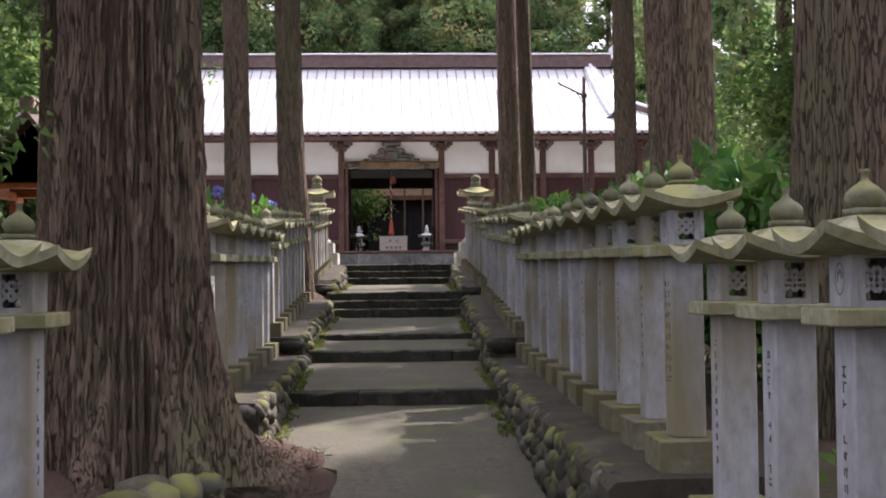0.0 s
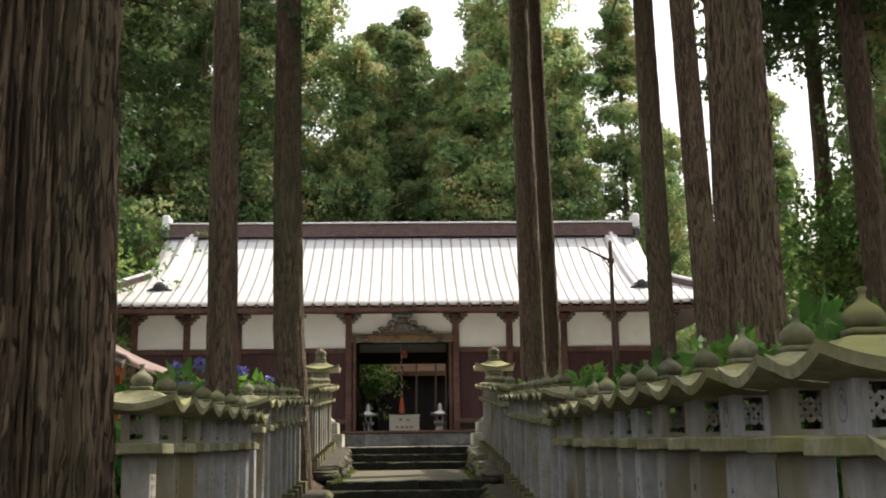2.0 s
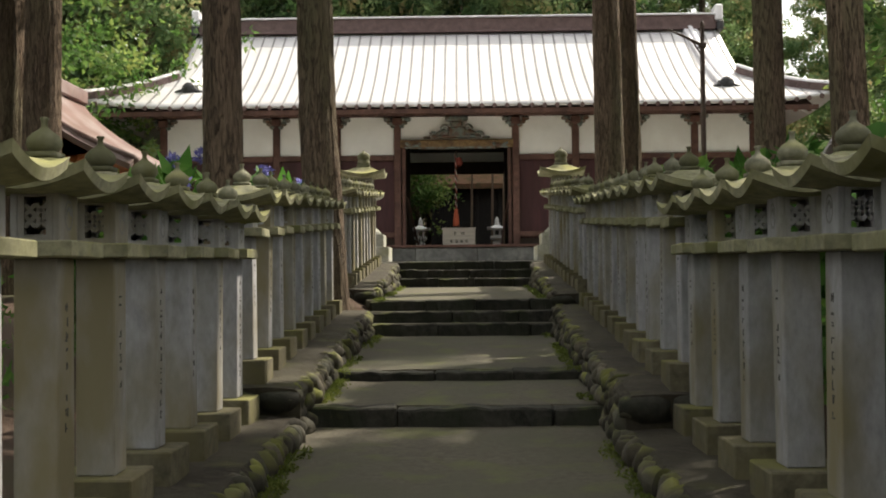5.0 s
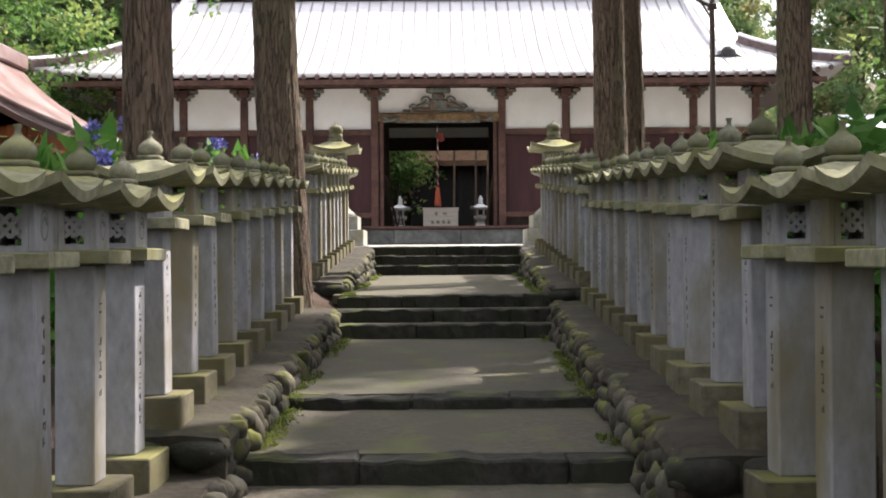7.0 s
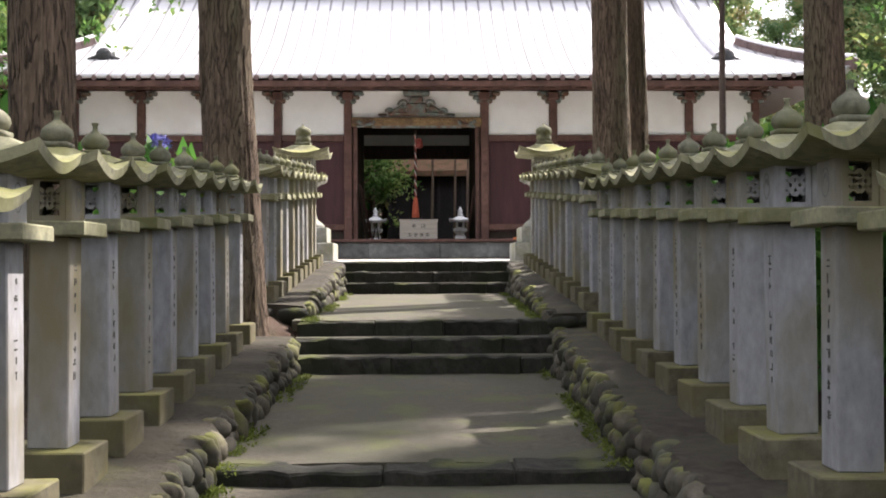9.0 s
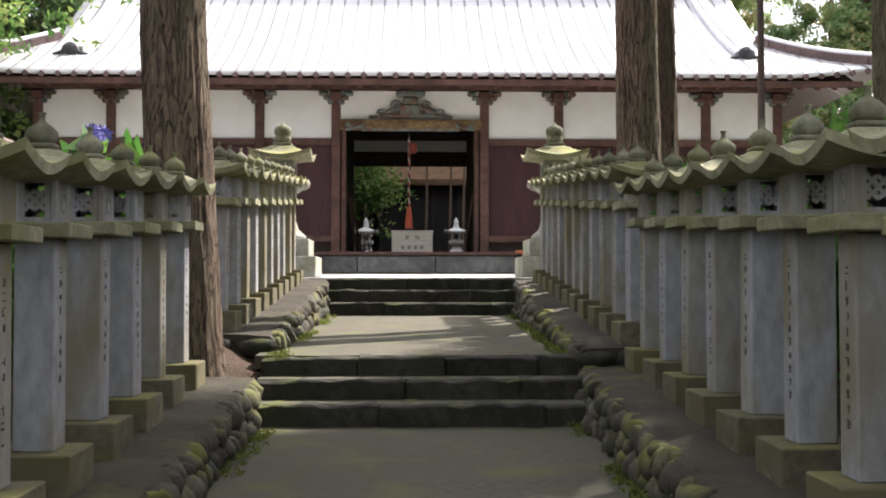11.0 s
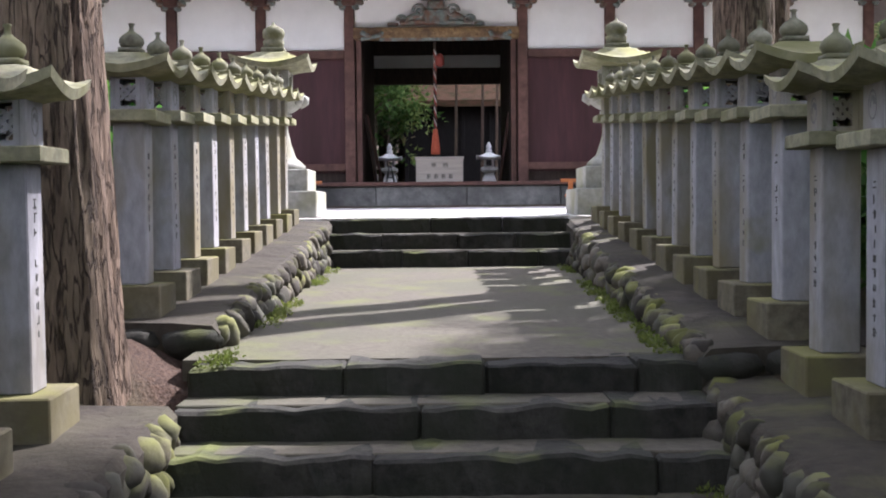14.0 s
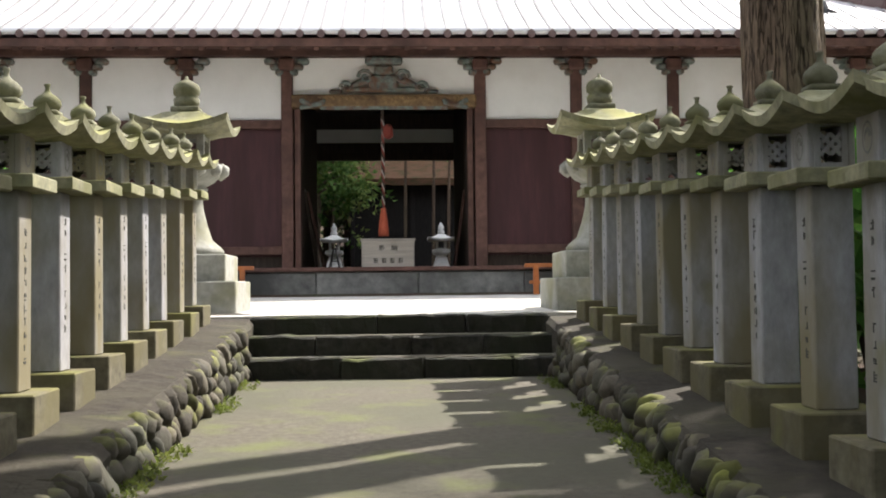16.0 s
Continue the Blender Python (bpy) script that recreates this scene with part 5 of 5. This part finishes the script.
for kind, x, y, r, lx, ly, cf, cr, seed in AVENUE:
    z = ground_z(x, y) - 0.12
    t = thing("cedar_tree", {"big": "massive old cedar with furrowed red-brown bark and spreading roots", "big2": "thick old cedar trunk with grey-brown furrowed bark", "mid": "straight slim cedar trunk with brown bark, some added unseen for shade", "curve": "cedar bowed at the foot, growing in the fence line"}[kind], "tree", (x, y, z), "cedars along the approach")
    if kind == "big":
        trunk(t, [(0, 0, 0), (0, 0, 1.0), (0, 0, 3.0), (0.05, 0, 9), (0.1, 0, 22)], [r * 1.18, r * 1.10, r * 0.99, r * 0.82, r * 0.2], 0.11, 60, 320, 300, 0.085, 1.7, ((0.5, 0.5), (-0.1, 0.46), (-0.75, 0.30), (-1.75, 0.2), (-2.6, 0.2)))
    elif kind == "big2":
        trunk(t, [(0, 0, 0), (lx * 3, 0, 3.0), (lx * 9, 0, 9), (lx * 20, 0, 20)], [r * 1.15, r, r * 0.85, r * 0.2], 0.18, 34, 150, 130, 0.04, seed)
    elif kind == "curve":
        trunk(t, [(0, 0, 0), (-0.03, 0.05, 0.8), (-0.09, 0.12, 1.8), (-0.15, 0.2, 2.6), (-0.2, 0.2, 5), (-0.22, 0.2, 9), (-0.24, 0.2, 20)], [r * 1.06, r * 1.02, r * 1.02, r, r * 0.93, r * 0.8, r * 0.2], 0.05, 26, 110, 150, 0.026, seed)
    else:
        trunk(t, [(0, 0, 0), (lx * 3, 0, 3.0), (lx * 9, 0, 9), (lx * 20, 0, 20)], [r * 1.1, r, r * 0.84, r * 0.2], 0.06, 24, 72, 90, 0.022, seed)
    me = cedar_crown(seed + 40, 22, cr * 1.15, cf, 330 if seed < 12 else 420, 96, 0.12, M_CEDAR_SHADE, 0.6)
    o = new("crown", me)
    o.parent = t
    o.location = (lx * 12, 0, 0)
    rs = random.Random(seed)
    for k in range(7):
        a, zz = rs.uniform(0, 6.28), rs.uniform(cf - 0.8, cf + 5)
        ln = cr * rs.uniform(0.6, 1.0)
        o = part("branch", tube(bmesh.new(), [(lx * zz, 0, zz), (lx * zz + ln * 0.5 * math.cos(a), ln * 0.5 * math.sin(a), zz + 0.12), (lx * zz + ln * math.cos(a), ln * math.sin(a), zz - 0.25)], [0.06, 0.04, 0.015], 6), M_BARK, t)


def broadleaf(x, y, height, radius, seed, clumps=170, foot=2.0, material=None, leaf=0.17):
    rs = np.random.RandomState(seed)
    t = thing("maple_tree", "green broadleaf tree among the cedars, some added for shade", "tree", (x, y, ground_z(x, y) - 0.1), "broadleaf trees")
    bm = bmesh.new()
    tube(bm, [(0, 0, 0), (0.1, 0, foot), (0, 0.1, height * 0.7)], [0.14, 0.1, 0.04], 8)
    tips = []
    for k in range(9):
        a, zz = rs.rand() * 6.28, foot + rs.rand() * (height * 0.45)
        q = radius * rs.uniform(0.5, 0.9)
        tips.append((q * math.cos(a), q * math.sin(a), zz + q * 0.5))
        tube(bm, [(0.05, 0.05, zz), (q * 0.5 * math.cos(a), q * 0.5 * math.sin(a), zz + q * 0.35), tips[-1]], [0.05, 0.035, 0.012], 6)
    part("trunk", bm, M_BARK, t)
    cs, ss = [], []
    for k in range(clumps):
        b = tips[rs.randint(len(tips))]
        cs.append((b[0] + rs.normal() * radius * 0.33, b[1] + rs.normal() * radius * 0.33, b[2] + rs.normal() * height * 0.12))
        ss.append(rs.uniform(0.25, 0.6))
    o = new("crown", leaf_mesh("crown", tufts(cs, ss, 34, leaf, rs, 0.15, 0.6), material or M_BROADLEAF))
    o.parent = t


for x, y, h, r, s in ((-12.5, 30, 9, 3.4, 1), (-10.5, 34, 8, 3.0, 2), (-16, 28, 10, 4.0, 3), (-9.5, 20.5, 4.6, 1.9, 4), (11.5, 27, 6.5, 2.6, 5), (9.6, 23, 5.2, 2.0, 6), (14, 31, 7.5, 3.0, 7), (-2.0, 47.3, 4.2, 1.3, 8), (-20, 36, 11, 4, 9), (18, 36, 9, 3.5, 10), (-6.6, 13.5, 5.0, 1.7, 12)):
    broadleaf(x, y, h, r, s)


def hydrangea(x, y, z, r, h, seed, flowers, colour=None, clumps=70):
    rs = np.random.RandomState(seed)
    t = thing("hydrangea_bush", "leafy green hydrangea bush behind the stone fence, some added for shade" if not flowers else "hydrangea bush with blue flower heads behind the stone fence", "bush", (x, y, z), "hydrangeas behind the fence")
    cs, ss = [], []
    for k in range(clumps):
        a, q = rs.rand() * 6.28, r * math.sqrt(rs.rand())
        top = h * (1 - 0.55 * (q / r) ** 2)
        cs.append((q * math.cos(a), q * math.sin(a), top * rs.uniform(0.35, 1.0)))
        ss.append(rs.uniform(0.16, 0.3))
    v1 = tufts(cs, ss, 16, 0.17, rs, 0.1, 0.75)
    # each leaf a pair of triangles: pointed oval
    tri = v1.reshape(-1, 3, 3)
    base = (tri[:, 0] + tri[:, 1]) / 2
    back = base - (tri[:, 2] - base) * 0.45
    two = np.stack([tri[:, 1], tri[:, 0], back], axis=1)
    vs = np.concatenate([tri, two], axis=1).reshape(-1, 3)
    o = new("leaves", leaf_mesh("leaves", vs, M_HYDRANGEA))
    o.parent = t
    bm = bmesh.new()
    for k in range(7):
        a = rs.rand() * 6.28
        tube(bm, [(0, 0, -0.1), (r * 0.3 * math.cos(a), r * 0.3 * math.sin(a), h * 0.4), (r * 0.6 * math.cos(a), r * 0.6 * math.sin(a), h * 0.75)], [0.02, 0.015, 0.008], 5)
    part("stems", bm, M_BARK, t)
    for k in range(flowers):
        a, q = rs.rand() * 6.28, r * rs.uniform(0.2, 0.8)
        c = np.array([[q * math.cos(a), q * math.sin(a), h * (1.0 - 0.5 * (q / r) ** 2) + 0.06]])
        f = new("flower_head", leaf_mesh("flower_head", tufts(c, [0.09], 90, 0.05, rs, 0, 0.9), colour or M_FLOWER))
        f.parent = t


BUSHES = [(2.75, 8.6, 0.75, 1.95, 0), (3.1, 9.8, 0.85, 2.15, 0), (2.7, 10.9, 0.75, 1.95, 0), (2.9, 12.0, 0.8, 2.00, 0), (3.5, 10.9, 0.9, 2.20, 0), (2.8, 14.9, 0.7, 1.70, 0), (2.9, 16.1, 0.8, 1.80, 0), (2.8, 17.2, 0.75, 1.80, 0), (2.9, 18.3, 0.7, 1.80, 0), (3.4, 15.6, 0.9, 1.75, 0), (3.9, 19.8, 0.8, 1.7, 0), (4.6, 8.6, 0.9, 1.9, 0),
          (-2.8, 17.1, 0.65, 1.85, 3), (-2.7, 14.4, 0.55, 1.5, 0), (-2.65, 21.2, 0.6, 1.7, 2), (-2.55, 18.4, 0.5, 1.5, 1), (-2.6, 22.8, 0.6, 1.5, 1)]
for k, (x, y, r, h, fl) in enumerate(BUSHES):
    hydrangea(x, y, ground_z(x, y), r, h, 100 + k, fl)
# Row added at cap height to keep sun off the kerb and lantern feet.
for k in range(8):
    x, y = fence_x(1, 19.8 + k * 0.85) + 1.05, 19.8 + k * 0.85
    hydrangea(x, y, ground_z(x, y), 0.42, 1.5, 160 + k, 0)
hydrangea(4.9, 19.0, ground_z(4.9, 19), 0.6, 1.7, 140, 6, M_WHITEFLOWER)

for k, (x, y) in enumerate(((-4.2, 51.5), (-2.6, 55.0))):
    broadleaf(x, y, 5.5, 1.9, 60 + k, 150, 0.8, M_CEDAR_SHADE, 0.2)
# Low canopy added behind the hall to shade the passage view.
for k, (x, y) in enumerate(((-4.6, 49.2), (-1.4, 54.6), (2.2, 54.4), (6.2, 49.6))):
    broadleaf(x, y, 8.0, 3.0, 80 + k, 300, 4.6, M_CEDAR_SHADE, 0.3)

for x, y, h in ((-2.1, 48.6, 7), (-1.6, 48.9, 8), (0.5, 48.8, 8), (1.3, 48.5, 7), (1.75, 48.8, 6)):
    t = thing("bamboo_stem", "slim pale stem standing behind the hall", "stem", (x, y, 2.55), "slim stems behind the hall")
    part("stem", tube(bmesh.new(), [(0, 0, 0), (0.05, 0, h * 0.5), (0.2, 0.1, h)], [0.05, 0.045, 0.02], 8), M_BARK, t)

for k, (x, y, z, s) in enumerate(((-1.12, 5.92, 0.42, 0.20), (-1.22, 5.72, 0.40, 0.22), (-1.34, 5.55, 0.40, 0.24), (-1.05, 6.12, 0.40, 0.18), (-1.30, 5.82, 0.42, 0.24))):
    b = thing("boulder", "mossy round boulder beside the tree roots", "boulder", (x, y, z), "boulders by the roots", rz=k * 40)
    o = new("stone", PEBBLES[k])
    o.parent = b
    o.scale = (s, s * 1.1, s * 0.9)

# ferns and weeds on the forest floor, moss and sprouts along the kerb feet
rs = np.random.RandomState(5)
cs = []
for k in range(420):
    s = 1 if rs.rand() < 0.5 else -1
    x, y = s * rs.uniform(2.2, 7.5), rs.uniform(2, 34)
    cs.append((x, y, ground_z(x, y) + 0.05))
o = tagged(new("undergrowth", leaf_mesh("undergrowth", tufts(cs, rs.uniform(0.08, 0.28, len(cs)), 22, 0.16, rs, -0.4, 0.3), M_FERN)), "low green ferns and weeds on the forest floor", "undergrowth", kind="stuff")
cs = []
for k in range(1300):
    s = 1 if rs.rand() < 0.5 else -1
    y = 9 + 16.5 * rs.rand()
    if noise.noise((y * 0.8, s * 3, 0)) < -0.05:
        continue
    x = path_axis(y) + s * (path_half(y) - 0.02 - 0.13 * rs.rand() ** 1.6)
    cs.append((x, y, path_z(y) + 0.004))
o = tagged(new("kerb_moss", leaf_mesh("kerb_moss", tufts(cs, rs.uniform(0.015, 0.045, len(cs)), 24, 0.022, rs, -0.2, 0.6), M_MOSSY)), "yellow-green moss and sprouts along the kerb foot", "moss", kind="stuff")
cs = []
for k in range(260):
    x, y = rs.uniform(-3.2, -0.5), rs.uniform(4.4, 8.8)
    if (x + 1.61) ** 2 + (y - 6.62) ** 2 < 0.5:
        continue
    cs.append((x, y, ground_z(x, y) + 0.0))
o = tagged(new("needle_litter", leaf_mesh("needle_litter", tufts(cs, rs.uniform(0.05, 0.14, len(cs)), 34, 0.09, rs, 0.15, 0.08), M_LITTER)), "red-brown fallen cedar sprigs on the ground", "litter", kind="stuff")
